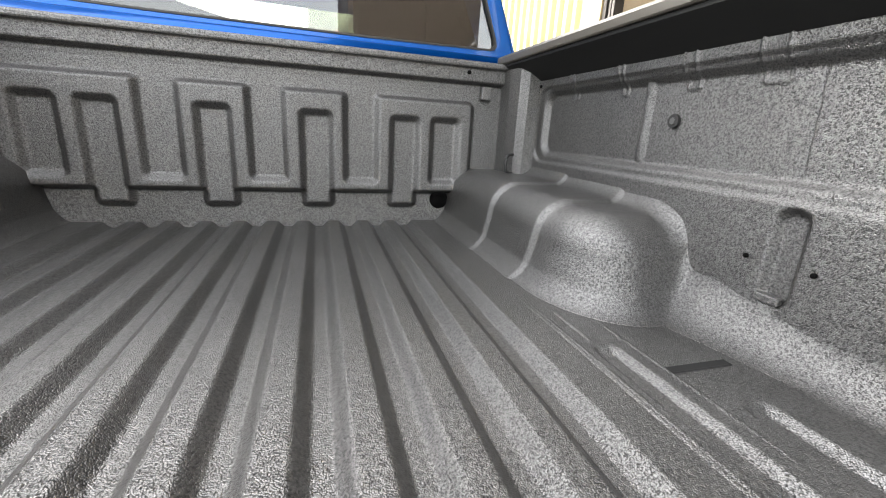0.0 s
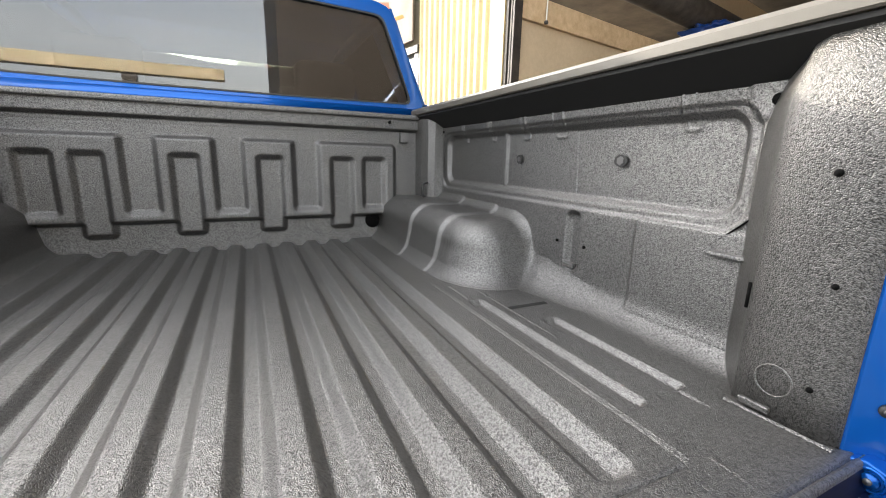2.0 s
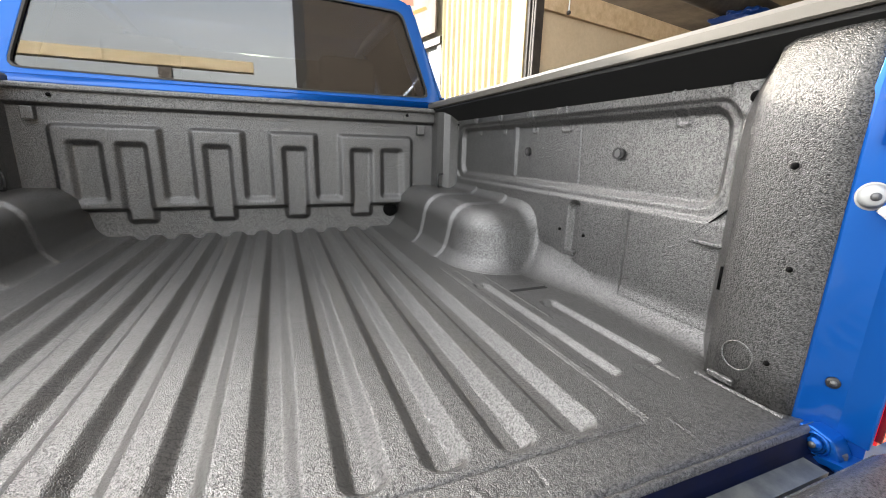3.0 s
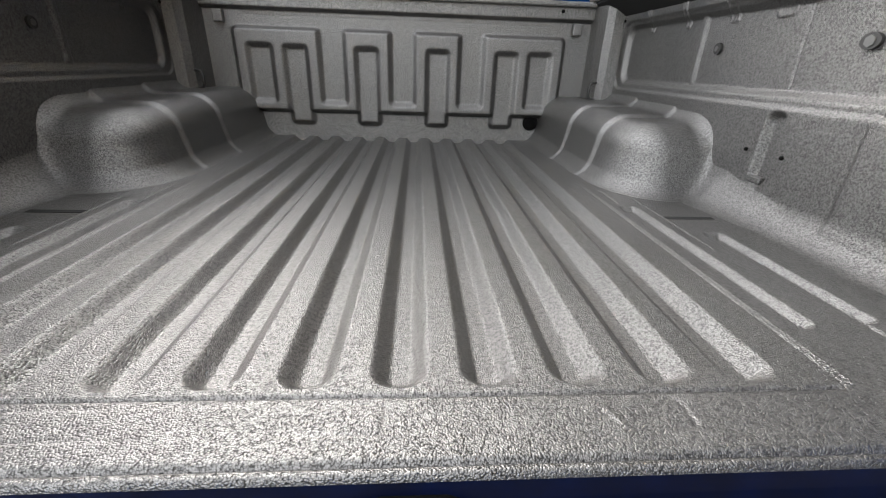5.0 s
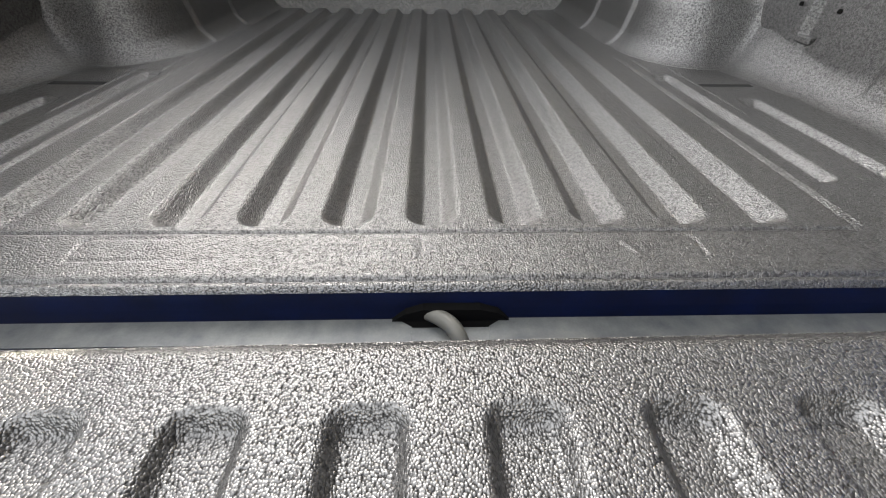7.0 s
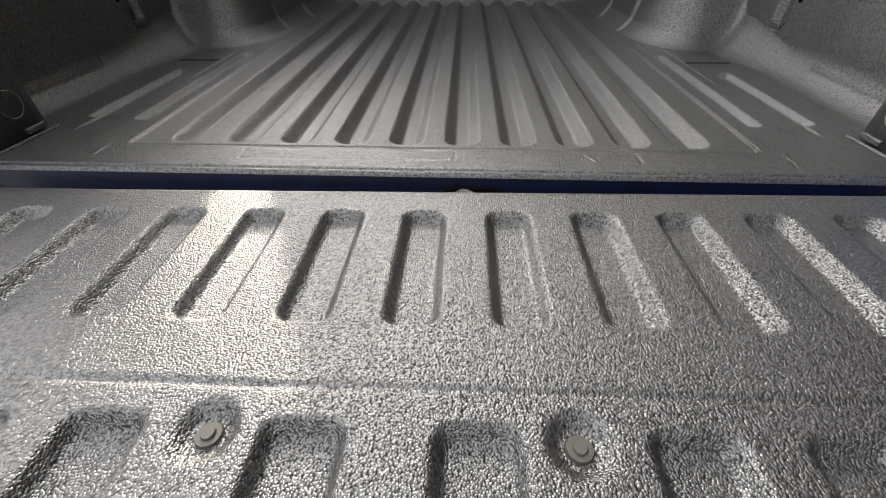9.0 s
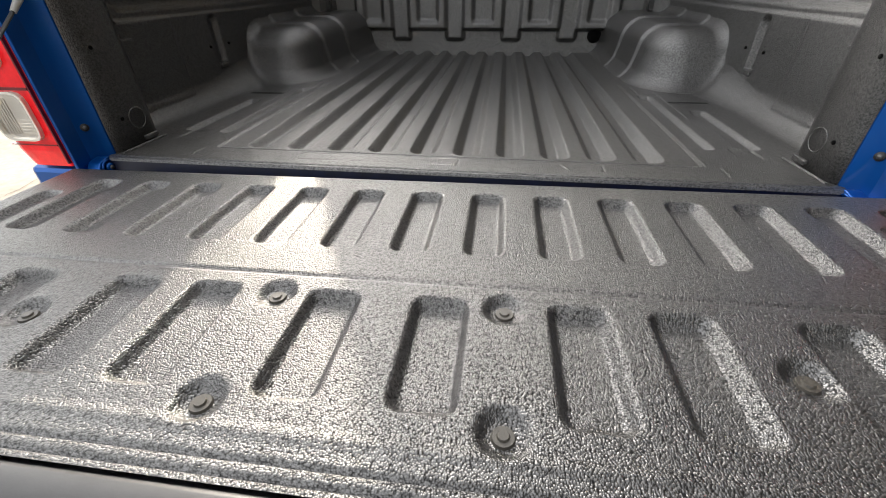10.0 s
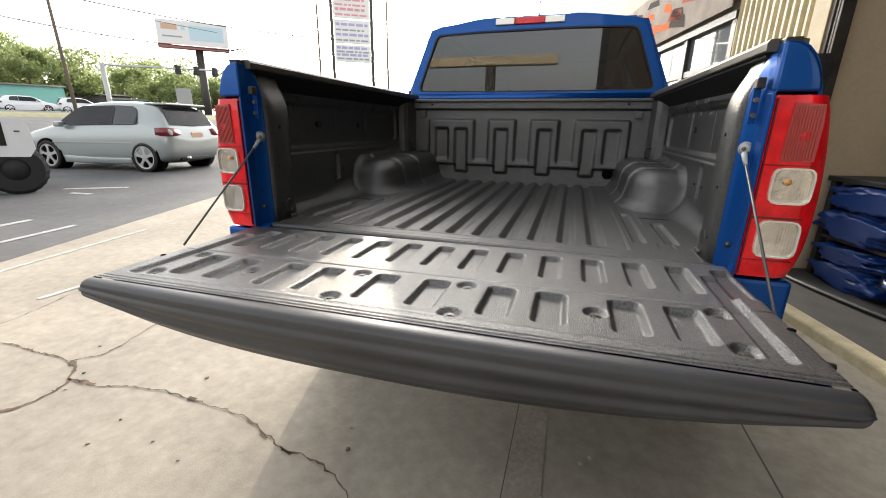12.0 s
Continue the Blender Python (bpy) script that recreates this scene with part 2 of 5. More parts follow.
def rod(name, a, b, r, mat, parent, label="", r1=None, n=16):
    return part(name, cyl(bmesh.new(), a, b, r, r1, n), mat, parent, label, smooth=n > 8)


def prism(bm, outline, axis, lo, hi):
    """Extrudes a closed outline of 2D points along an axis from lo to hi."""
    def at(p, v):
        return {"x": (v, p[0], p[1]), "y": (p[0], v, p[1]), "z": (p[0], p[1], v)}[axis]
    low = [bm.verts.new(at(p, lo)) for p in outline]
    high = [bm.verts.new(at(p, hi)) for p in outline]
    bm.faces.new(low)
    bm.faces.new(high[::-1])
    for k in range(len(outline)):
        j = (k + 1) % len(outline)
        bm.faces.new((low[k], low[j], high[j], high[k]))
    return bm


def loft(bm, rings, closed=True, caps=True):
    """Joins rings of points, all of one length, by faces."""
    made = [[bm.verts.new(p) for p in ring] for ring in rings]
    n = len(rings[0])
    for a, b in zip(made, made[1:]):
        for k in range(n if closed else n - 1):
            j = (k + 1) % n
            bm.faces.new((a[k], a[j], b[j], b[k]))
    if closed and caps:
        bm.faces.new(made[0])
        bm.faces.new(made[-1][::-1])
    return bm


def tube(points, r, n=10):
    """A smooth round tube along a few points, as one closed mesh."""
    pts = [Vector(p) for p in points]
    rings = []
    steps = 6 * (len(pts) - 1)
    for k in range(steps + 1):
        t = k / steps * (len(pts) - 1)
        i = min(int(t), len(pts) - 2)
        f = t - i
        p0, p1, p2, p3 = pts[max(i - 1, 0)], pts[i], pts[i + 1], pts[min(i + 2, len(pts) - 1)]
        c = 0.5 * (2 * p1 + (p2 - p0) * f + (2 * p0 - 5 * p1 + 4 * p2 - p3) * f * f + (3 * p1 - p0 - 3 * p2 + p3) * f ** 3)
        along = ((p2 - p0) * (1 - f) + (p3 - p1) * f).normalized()
        u = along.cross(Vector((0.3, 0.2, 1)) if abs(along.z) < 0.9 else Vector((1, 0, 0))).normalized()
        v = along.cross(u)
        rings.append([c + u * r * math.cos(a) + v * r * math.sin(a) for a in [2 * math.pi * j / n for j in range(n)]])
    return loft(bmesh.new(), rings)


def thing(name, label, category, at=(0, 0, 0), group="", kind=""):
    e = new(name)
    e.location = at
    return tagged(e, label, category, group, kind)


# ---- the pickup truck ----
FLOOR, GATE, HUMP = 0.83, 0.848, 0.170
truck = thing("pickup_truck", "blue pickup truck with black sprayed bed liner and lowered tailgate", "pickup truck")

# bed floor with ten long grooves, side pockets and a cross seam
xs = np.linspace(-0.745, 0.745, 620)
ys = np.concatenate([np.linspace(0.0105, 0.30, 120), np.linspace(0.305, 1.40, 120), np.linspace(1.405, 1.62, 50)])
X, Y = np.meshgrid(xs, ys)
Z = np.full_like(X, FLOOR)
for k in range(-5, 5):
    left = 0.027 + 0.0935 * k
    Z -= 0.018 * pocket(X, Y, left - 0.004, left + 0.037, 0.116, 1.70, r=0.016, w=0.021, straight=0.6)
for s in (-1, 1):
    Z -= 0.010 * pocket(s * X, Y, 0.537, 0.570, 0.203, 0.680, r=0.008, w=0.012, straight=0.6)
    Z -= 0.010 * pocket(s * X, Y, 0.634, 0.667, 0.212, 0.515, r=0.008, w=0.012, straight=0.6)
    # twin sealer beads, a short bead and two sheet laps
    for x in (0.509, 0.5155):
        Z += 0.0032 * step(np.abs(s * X - x) - 0.0013, 0.0026) * step(0.098 - Y, 0.01) * step(Y - 0.80, 0.3)
    Z += 0.003 * step(np.abs(s * X - 0.543) - 0.0016, 0.003) * step(np.abs(Y - 0.757) - 0.052, 0.008)
    Z += 0.002 * step(np.abs(s * X - 0.600) - 0.0012, 0.003) * step(np.abs(Y - 0.60) - 0.16, 0.03)
    Z -= 0.0025 * step(np.abs(Y - 0.700) - 0.0015, 0.003) * step(np.abs(s * X - 0.583) - 0.030, 0.01)
    Z -= 0.003 * step(s * X - 0.648, 0.004) * step(0.603 - s * X, 0.004) * step(0.165 - Y, 0.06) * step(Y - 0.21, 0.02)
Z -= 0.007 * step(np.abs(Y - 0.095) - 0.0010, 0.0024) * step(np.abs(X) - 0.50, 0.02)
Z -= 0.007 * step(np.abs(Y - 0.0225) - 0.0015, 0.0045)
Z -= 0.008 * step(Y - 0.0115, 0.004)
Z -= 0.0026 * pocket(X, Y, -0.308, 0.034, 0.050, 0.086, r=0.008, w=0.003) * (1 - pocket(X, Y, -0.306, 0.032, 0.052, 0.084, r=0.007, w=0.003)) * (1 - step(np.abs(X + 0.13) - 0.10, 0.06) * 0.7)
Z -= 0.0026 * pocket(X, Y, 0.10, 0.318, 0.050, 0.086, r=0.008, w=0.003) * (1 - pocket(X, Y, 0.102, 0.316, 0.052, 0.084, r=0.007, w=0.003)) * step(0.29 - X, 0.02)
for s in (-1, 1):
    Z += 0.002 * step(np.abs(s * X - 0.543) - 0.0012, 0.003) * step(np.abs(Y - 0.072) - 0.020, 0.005)
Z += 0.002 * step(np.abs(X - 0.243 + 0.45 * (Y - 0.066)) - 0.0016, 0.003) * step(np.abs(Y - 0.066) - 0.012, 0.006)
sheet("bed_floor", X, Y, Z, liner, truck, "dark grey sprayed bed floor with long grooves")


def soften(ob, width, segments=3):
    """Rolls the sharp edges of a painted panel."""
    m = ob.modifiers.new("rolled edge", "BEVEL")
    m.width, m.segments, m.limit_method, m.angle_limit = width, segments, "ANGLE", radians(40)
    for f in ob.data.polygons:
        f.use_smooth = True
    w = ob.modifiers.new("even shading", "WEIGHTED_NORMAL")
    w.keep_sharp = False
    return ob


def ring_frame(bm, outer, inner, y0, y1):
    n = len(outer)
    vs = [[bm.verts.new((x, y, z)) for x, z in loop] for loop, y in ((outer, y0), (inner, y0), (inner, y1), (outer, y1))]
    for a, b in ((0, 1), (1, 2), (2, 3), (3, 0)):
        for k in range(n):
            j = (k + 1) % n
            bm.faces.new((vs[a][k], vs[a][j], vs[b][j], vs[b][k]))
    return bm


def rounded(pts, r, n=4):
    """Rounds the corners of a closed outline."""
    out = []
    for k, p in enumerate(pts):
        a, b, c = Vector(pts[k - 1]), Vector(p), Vector(pts[(k + 1) % len(pts)])
        u, v = (a - b).normalized() * r, (c - b).normalized() * r
        for t in [float(t) for t in np.linspace(0, 1, n)]:
            q = (1 - t) ** 2 * (b + u) + 2 * t * (1 - t) * b + t * t * (b + v)
            out.append((q.x, q.y))
    return out


def side_wall(s):
    """The inside of a bed side: fillet, flat wall with a long recessed panel, slot and seams."""
    sv = np.concatenate([np.linspace(0, 0.0942, 22), np.linspace(0.098, 0.514, 120)])
    yv = np.linspace(0.02, 1.62, 520)
    S, V = np.meshgrid(sv, yv)
    ang = np.clip(S / 0.06, 0, np.pi / 2)
    px = 0.74 + 0.06 * np.sin(ang)
    pz = np.where(S < 0.0942, FLOOR + 0.06 * (1 - np.cos(ang)), FLOOR + 0.06 + S - 0.0942)
    out = 0.007 * pocket(V, pz, 0.238, 1.425, 1.062, 1.276, r=0.05, w=0.010)
    out += 0.016 * pocket(V, pz, 0.262, 1.385, 1.086, 1.260, r=0.040, w=0.020)
    out -= 0.003 * pocket(V, pz, 0.10, 0.445, 0.86, 1.062, r=0.004, w=0.006)
    out += 0.016 * pocket(V, pz, 0.612, 0.652, 0.905, 1.050, r=0.018, w=0.014)
    out += 0.004 * step(np.abs(V - 0.652) - 0.0012, 0.003) * step(0.83 - pz, 0.01) * step(pz - 0.905, 0.01)
    out += 0.005 * step(np.abs(V - 0.652 - 0.06 * (pz - 1.09)) - 0.0014, 0.003) * step(1.095 - pz, 0.01) * step(pz - 1.255, 0.01)
    out -= 0.006 * step(0.972 - V, 0.016) * step(V - 0.992, 0.006) * pocket(V, pz, 0.9, 1.05, 1.095, 1.255, r=0.004, w=0.006)
    # pressed tabs along the top edge
    for y, w in ((0.350, 0.030), (0.700, 0.045), (0.860, 0.030), (1.050, 0.020), (1.240, 0.020)):
        out -= 0.004 * (pocket(V, pz, y, y + w, 1.235, 1.33, r=0.004, w=0.004) - 0.8 * pocket(V, pz, y + 0.004, y + w - 0.004, 1.239, 1.33, r=0.003, w=0.004))
    # corner plate with a raised outline round the hole near the post
    out -= 0.003 * pocket(V, pz, 0.165, 0.262, 1.245, 1.318, r=0.02, w=0.004)
    return sheet("side_wall", s * (px + out), V, pz, liner, truck, "black liner-coated inner bed side", flip=s > 0)


def wheelhouse(s):
    """A wheel housing: a flat-topped hump with upright sides, filleted to the floor, and two stepped bands."""
    xv = np.linspace(0.488, 0.803, 190)
    yv = np.linspace(0.200, 1.625, 460)
    X, Y = np.meshgrid(xv, yv)
    grow = 0.008 * step(0.985 - Y, 0.020) + 0.008 * step(1.215 - Y, 0.020)
    r = 0.105
    qx, qy = 0.592 - X + r, (0.792 - Y) * 0.74 + r
    d = np.hypot(np.maximum(qx, 0), np.maximum(qy, 0)) + np.minimum(np.maximum(qx, qy), 0) - r - grow
    h, r1, r2, w = HUMP + grow, 0.080, 0.044, 0.014
    top = h - r1 + np.sqrt(np.maximum(0, r1 * r1 - np.clip(d + r1, 0, r1) ** 2))
    flank = r2 * 0.85 + (h - r1 - r2 * 0.85) * (1 - np.clip(d / w, 0, 1))
    q = np.clip((d - w) / r2, 0, 1)
    foot = r2 * 0.85 * (1 - q) ** 2
    z = np.where(d < 0, top, np.where(d < w, flank, foot))
    # the hollow between floor and wall widens towards the housing and runs over its top along the wall
    R = 0.052 + 0.056 * np.clip((Y - 0.36) / 0.36, 0, 1) ** 1.6
    b = np.clip((X - 0.802 + R) / R, 0, 1)
    z = np.cbrt(np.maximum(z, 0) ** 3 + (R * (1 - np.sqrt(1 - 0.98 * b * b))) ** 3)
    lip = np.clip((X - 0.765) / 0.038, 0, 1)
    z = z + 0.024 * lip * lip * step(d, 0.05)
    z = z - np.where(z < 0.0008, 0.014, 0.001)
    return sheet("wheelhouse", s * X, Y, FLOOR + z, liner, truck, "rounded liner-coated wheel housing", flip=s < 0)


def rear_post(s):
    plan = [(0.86, 0.235), (0.802, 0.235), (0.735, 0.180), (0.712, 0.165), (0.701, 0.145), (0.697, 0.10), (0.697, 0.062), (0.700, 0.048), (0.708, 0.037), (0.722, 0.033), (0.86, 0.033)]
    rings = []
    for z, grow in ((FLOOR - 0.03, 0.0), (0.90, 0.0), (1.0, 0.0), (1.1, 0.0), (1.18, 0.0), (1.215, 0.0), (1.245, 0.003), (1.27, 0.010), (1.295, 0.021), (1.320, 0.033), (1.349, 0.042)):
        rings.append([(s * min(x + grow, 0.86), y, z) for x, y in plan])
    ob = part("rear_post", loft(bmesh.new(), rings), coarse_liner, truck, "coarse liner-coated rear corner post", smooth=True)
    for y, z, r in ((0.092, 1.168, 0.0048), (0.071, 1.033, 0.004), (0.072, 0.894, 0.004)):
        rod("post_hole", (s * 0.6955, y, z), (s * 0.70, y, z), r, dark, ob, n=12)
    return ob


for s in (-1, 1):
    side_wall(s)
    wheelhouse(s)
    rear_post(s)
    for y, w in ((0.904, 0.013), (0.520, 0.018)):
        part("wall_plug", prism(bmesh.new(), [(y + w * math.cos(a), 1.179 + 0.0135 * math.sin(a)) for a in [2 * math.pi * k / 18 for k in range(18)]], "x", min(s * 0.8165, s * 0.823), max(s * 0.8165, s * 0.823)), black_plastic, truck, "black rubber plug")
        rod("plug_core", (s * 0.8145, y, 1.179), (s * 0.818, y, 1.179), w * 0.55, dark_steel, truck, n=6)
    for y, z, r in ((0.221, 1.274, 0.009), (0.585, 0.969, 0.004), (0.683, 0.969, 0.004), (1.414, 1.282, 0.005), (1.425, 1.265, 0.005)):
        rod("wall_hole", (s * 0.7965, y, z), (s * 0.803, y, z), r, dark, truck, n=12)
    # near-black plate, puts the slot's inner shade into the colour
    boxed("drain_slot", min(s * 0.601, s * 0.712), max(s * 0.601, s * 0.712), 0.597, 0.614, 0.8285, 0.8308, rail_under, truck, bevel=0.0008)
    boxed("slot_tab", min(s * 0.797, s * 0.814), max(s * 0.797, s * 0.814), 0.618, 0.656, 0.905, 0.919, liner, truck, bevel=0.003)
    # thin near-black rod draws the shade in the crease
    rod("crease", (s * 0.7985, 0.213, 1.104), (s * 0.7985, 0.286, 1.035), 0.0016, dark, truck, n=8)
    boxed("post_tab", min(s * 0.691, s * 0.699), max(s * 0.691, s * 0.699), 0.108, 0.148, 0.836, 0.846, liner, truck, bevel=0.002)
    rod("post_weld", (s * 0.688, 0.163, 0.831), (s * 0.692, 0.036, 0.831), 0.0028, liner, truck, n=8)
    rod("post_slot", (s * 0.7225, 0.1735, 0.968), (s * 0.7225, 0.1735, 1.006), 0.003, dark, truck, n=10)
    boxed("weld_tab", min(s * 0.786, s * 0.80), max(s * 0.786, s * 0.80), 0.214, 0.284, 1.018, 1.027, liner, truck, bevel=0.003)
    hook = [(s * 0.746, 1.452, 1.075), (s * 0.722, 1.442, 1.070), (s * 0.716, 1.438, 1.045), (s * 0.722, 1.442, 1.020), (s * 0.746, 1.452, 1.014)]
    part("tie_hook", tube(hook, 0.005), black_plastic, truck, "black tie-down loop", smooth=True)
    bm = bmesh.new()
    loft(bm, [[(s * (0.6968 + 0.0011 * math.sin(c)), 0.112 + (0.022 + 0.0014 * math.cos(c)) * math.cos(a), 0.886 + (0.022 + 0.0014 * math.cos(c)) * math.sin(a)) for c in (0, 1.57, 3.14, 4.71)] for a in np.linspace(0, 2 * math.pi, 25)], caps=False)
    part("pressed_ring", bm, liner, truck, smooth=True)
    part("rail_cap", prism(bmesh.new(), [(s * x, z) for x, z in ((0.720, 1.352), (0.717, 1.355), (0.716, 1.370), (0.722, 1.378), (0.775, 1.380), (0.795, 1.376), (0.795, 1.3515), (0.74, 1.3515))], "y", 0.004, 1.575), rail_plastic, truck, "grey plastic bed rail cap")
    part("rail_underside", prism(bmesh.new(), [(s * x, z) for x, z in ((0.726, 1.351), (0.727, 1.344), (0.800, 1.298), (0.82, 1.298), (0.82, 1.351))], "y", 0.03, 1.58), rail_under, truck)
    skin = [(0.780, 1.372), (0.798, 1.362), (0.814, 1.344), (0.827, 1.318), (0.841, 1.27), (0.868, 1.20), (0.890, 1.08), (0.895, 0.95), (0.890, 0.80), (0.878, 0.66), (0.86, 0.60), (0.833, 0.60), (0.833, 1.285), (0.808, 1.325), (0.785, 1.348)]
    rings = [[(s * x, y, z) for x, z in skin] for y in (0.10, 0.5, 1.0, 1.62)]
    rings.insert(0, [(s * (x - 0.02 * (x > 0.85)), 0.0 if x < 0.85 else 0.03, z) for x, z in skin])
    part("bed_side", loft(bmesh.new(), rings), blue, truck, "glossy blue outer bed side", smooth=False)
    rings = [[(s * x, y, z) for x, y in ((x0, 0.040), (x0, 0.033), (x0 + (0.736 - x0) * 0.8, 0.012), (0.7425, -0.033), (0.7425, 0.040))] for z, x0 in ((0.790, 0.711), (1.20, 0.711), (1.26, 0.713), (1.30, 0.722), (1.335, 0.734), (1.364, 0.7405))]
    soften(part("rear_jamb", loft(bmesh.new(), rings), blue, truck, "blue painted tailgate jamb"), 0.003)
    end = [(0.738, 1.263), (0.828, 1.263), (0.824, 1.290), (0.814, 1.318), (0.799, 1.343), (0.781, 1.360), (0.763, 1.368), (0.738, 1.370)]
    soften(part("rear_panel", prism(bmesh.new(), [(s * x, z) for x, z in end], "y", -0.032, 0.05), blue, truck, "blue painted rear pillar end"), 0.008)
    boxed("lamp_flange", min(s * 0.735, s * 0.7425), max(s * 0.735, s * 0.7425), -0.037, 0.022, 0.822, 1.262, blue, truck, bevel=0.002)
    boxed("lower_corner", min(s * 0.745, s * 0.88), max(s * 0.745, s * 0.88), -0.02, 0.06, 0.66, 0.815, blue, truck, bevel=0.012)
    boxed("cap_end", min(s * 0.739, s * 0.772), max(s * 0.739, s * 0.772), -0.028, 0.030, 1.361, 1.3765, black_plastic, truck, bevel=0.003)
    # corner column beside the front wall
    plan = [(s * x, y) for x, y in ((0.80, 1.42), (0.765, 1.425), (0.745, 1.45), (0.735, 1.50), (0.73, 1.62), (0.80, 1.62))]
    part("corner_column", prism(bmesh.new(), plan, "z", 1.00, 1.335), liner, truck)

# front wall of the bed: alternating pressed channels
xs = np.linspace(-0.80, 0.80, 420)
zs = np.linspace(0.80, 1.335, 150)
X, Z = np.meshgrid(xs, zs)
plate = pocket(X, Z, -0.632, 0.632, 0.932, 1.226, r=0.02, w=0.020)
holes = np.zeros_like(X)
for q in (-0.270, 0.0, 0.270):
    holes = np.maximum(holes, pocket(X, Z, q - 0.048, q + 0.048, 0.966, 1.30, r=0.012, w=0.026))
for q in (-0.541, 0.541):
    holes = np.maximum(holes, pocket(X, Z, q - 0.044, q + 0.044, 0.968, 1.168, r=0.012, w=0.026))
runs = np.zeros_like(X)
for q in (-0.408, -0.138, 0.138, 0.408):
    runs = np.maximum(runs, pocket(X, Z, q - 0.042, q + 0.042, 0.886, 1.166, r=0.012, w=0.026))
proud = plate * (1 - holes) * (1 - runs)
under = step(Z - 0.932, 0.02) * (1 - runs) * step(np.abs(X) - 0.66, 0.03)
lip = step(1.288 - Z, 0.012)
seam = step(np.abs(Z - 1.268) - 0.001, 0.003) * step(np.abs(X) - 0.60, 0.02)
Yw = 1.561 - 0.019 * proud + 0.022 * under - 0.020 * lip + 0.003 * seam
sheet("front_wall", X, Yw, Z, liner, truck, "liner-coated bed front wall with pressed channels", flip=True)
boxed("front_cap", -0.74, 0.74, 1.525, 1.62, 1.332, 1.352, liner, truck, "black top edge of the bed front wall", bevel=0.006)
rod("drain_ring", (0.540, 1.588, 0.905), (0.540, 1.576, 0.905), 0.032, dark, truck, n=24)
for x, z in ((0.607, 1.318), (-0.607, 1.318)):
    rod("wall_hole", (x, 1.534, z), (x, 1.545, z), 0.006, dark, truck, n=12)
for s in (-1, 1):
    boxed("corner_tab", min(s * 0.655, s * 0.690), max(s * 0.655, s * 0.690), 1.536, 1.562, 1.238, 1.280, liner, truck, bevel=0.004)
    # shade of the pressed groove, drawn as a near-black rod
    rod("pressed_mark", (s * 0.5785, 1.182, 0.876), (s * 0.589, 1.025, 0.874), 0.0022, dark, truck, n=8)

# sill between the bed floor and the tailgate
part("sill", prism(bmesh.new(), [(0.012, 0.825), (0.0095, 0.817), (0.0065, 0.807), (0.003, 0.797), (-0.028, 0.784), (-0.030, 0.70), (0.05, 0.70), (0.05, 0.82)], "x", -0.74, 0.74), navy, truck, "blue painted sill with its shade in the colour")
# strip in the gap, its shade given by the darker colour
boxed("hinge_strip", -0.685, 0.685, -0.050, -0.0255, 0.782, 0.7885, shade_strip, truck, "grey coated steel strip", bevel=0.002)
for x0, x1, c in ((-0.685, 0.010, 0.014), (0.108, 0.685, -0.014)):
    out = [(x0 + (0 if c > 0 else c), -0.0255), (x1 + (c if c > 0 else 0), -0.0255), (x1 + (c if c > 0 else 0), -0.0075), (x1, 0.002), (x0, 0.002), (x0 + (0 if c > 0 else c), -0.0075)]
    part("strip_ledge", prism(bmesh.new(), out, "z", 0.784, 0.7975), galv, truck)
boxed("strip_bridge", 0.012, 0.106, -0.0255, -0.0075, 0.784, 0.7968, galv, truck, bevel=0.001)
# near-black plates stand for the shade inside the cable notch
part("notch_floor", prism(bmesh.new(), [(0.004, 0.7995), (-0.0215, 0.7890), (-0.0215, 0.7860), (0.004, 0.7950)], "x", 0.008, 0.110), dark, truck)
part("cable_opening", prism(bmesh.new(), [(0.002, 0.789), (0.116, 0.789), (0.114, 0.797), (0.103, 0.807), (0.086, 0.812), (0.034, 0.812), (0.018, 0.807), (0.005, 0.797)], "y", -0.001, 0.012), dark, truck)
pts = [Vector((0.026, 0.014, 0.797)), Vector((0.038, 0.006, 0.802)), Vector((0.050, -0.004, 0.805)), Vector((0.060, -0.014, 0.805)), Vector((0.067, -0.026, 0.799)), Vector((0.071, -0.040, 0.785)), Vector((0.072, -0.054, 0.765))]
part("cable", tube(pts, 0.0076, 16), cable_grey, truck, "grey sleeved wiring cable", smooth=True)

boxed("bumper", -0.74, 0.74, -0.14, -0.03, 0.50, 0.665, black_plastic, truck, "black step bumper under the tailgate", bevel=0.02)
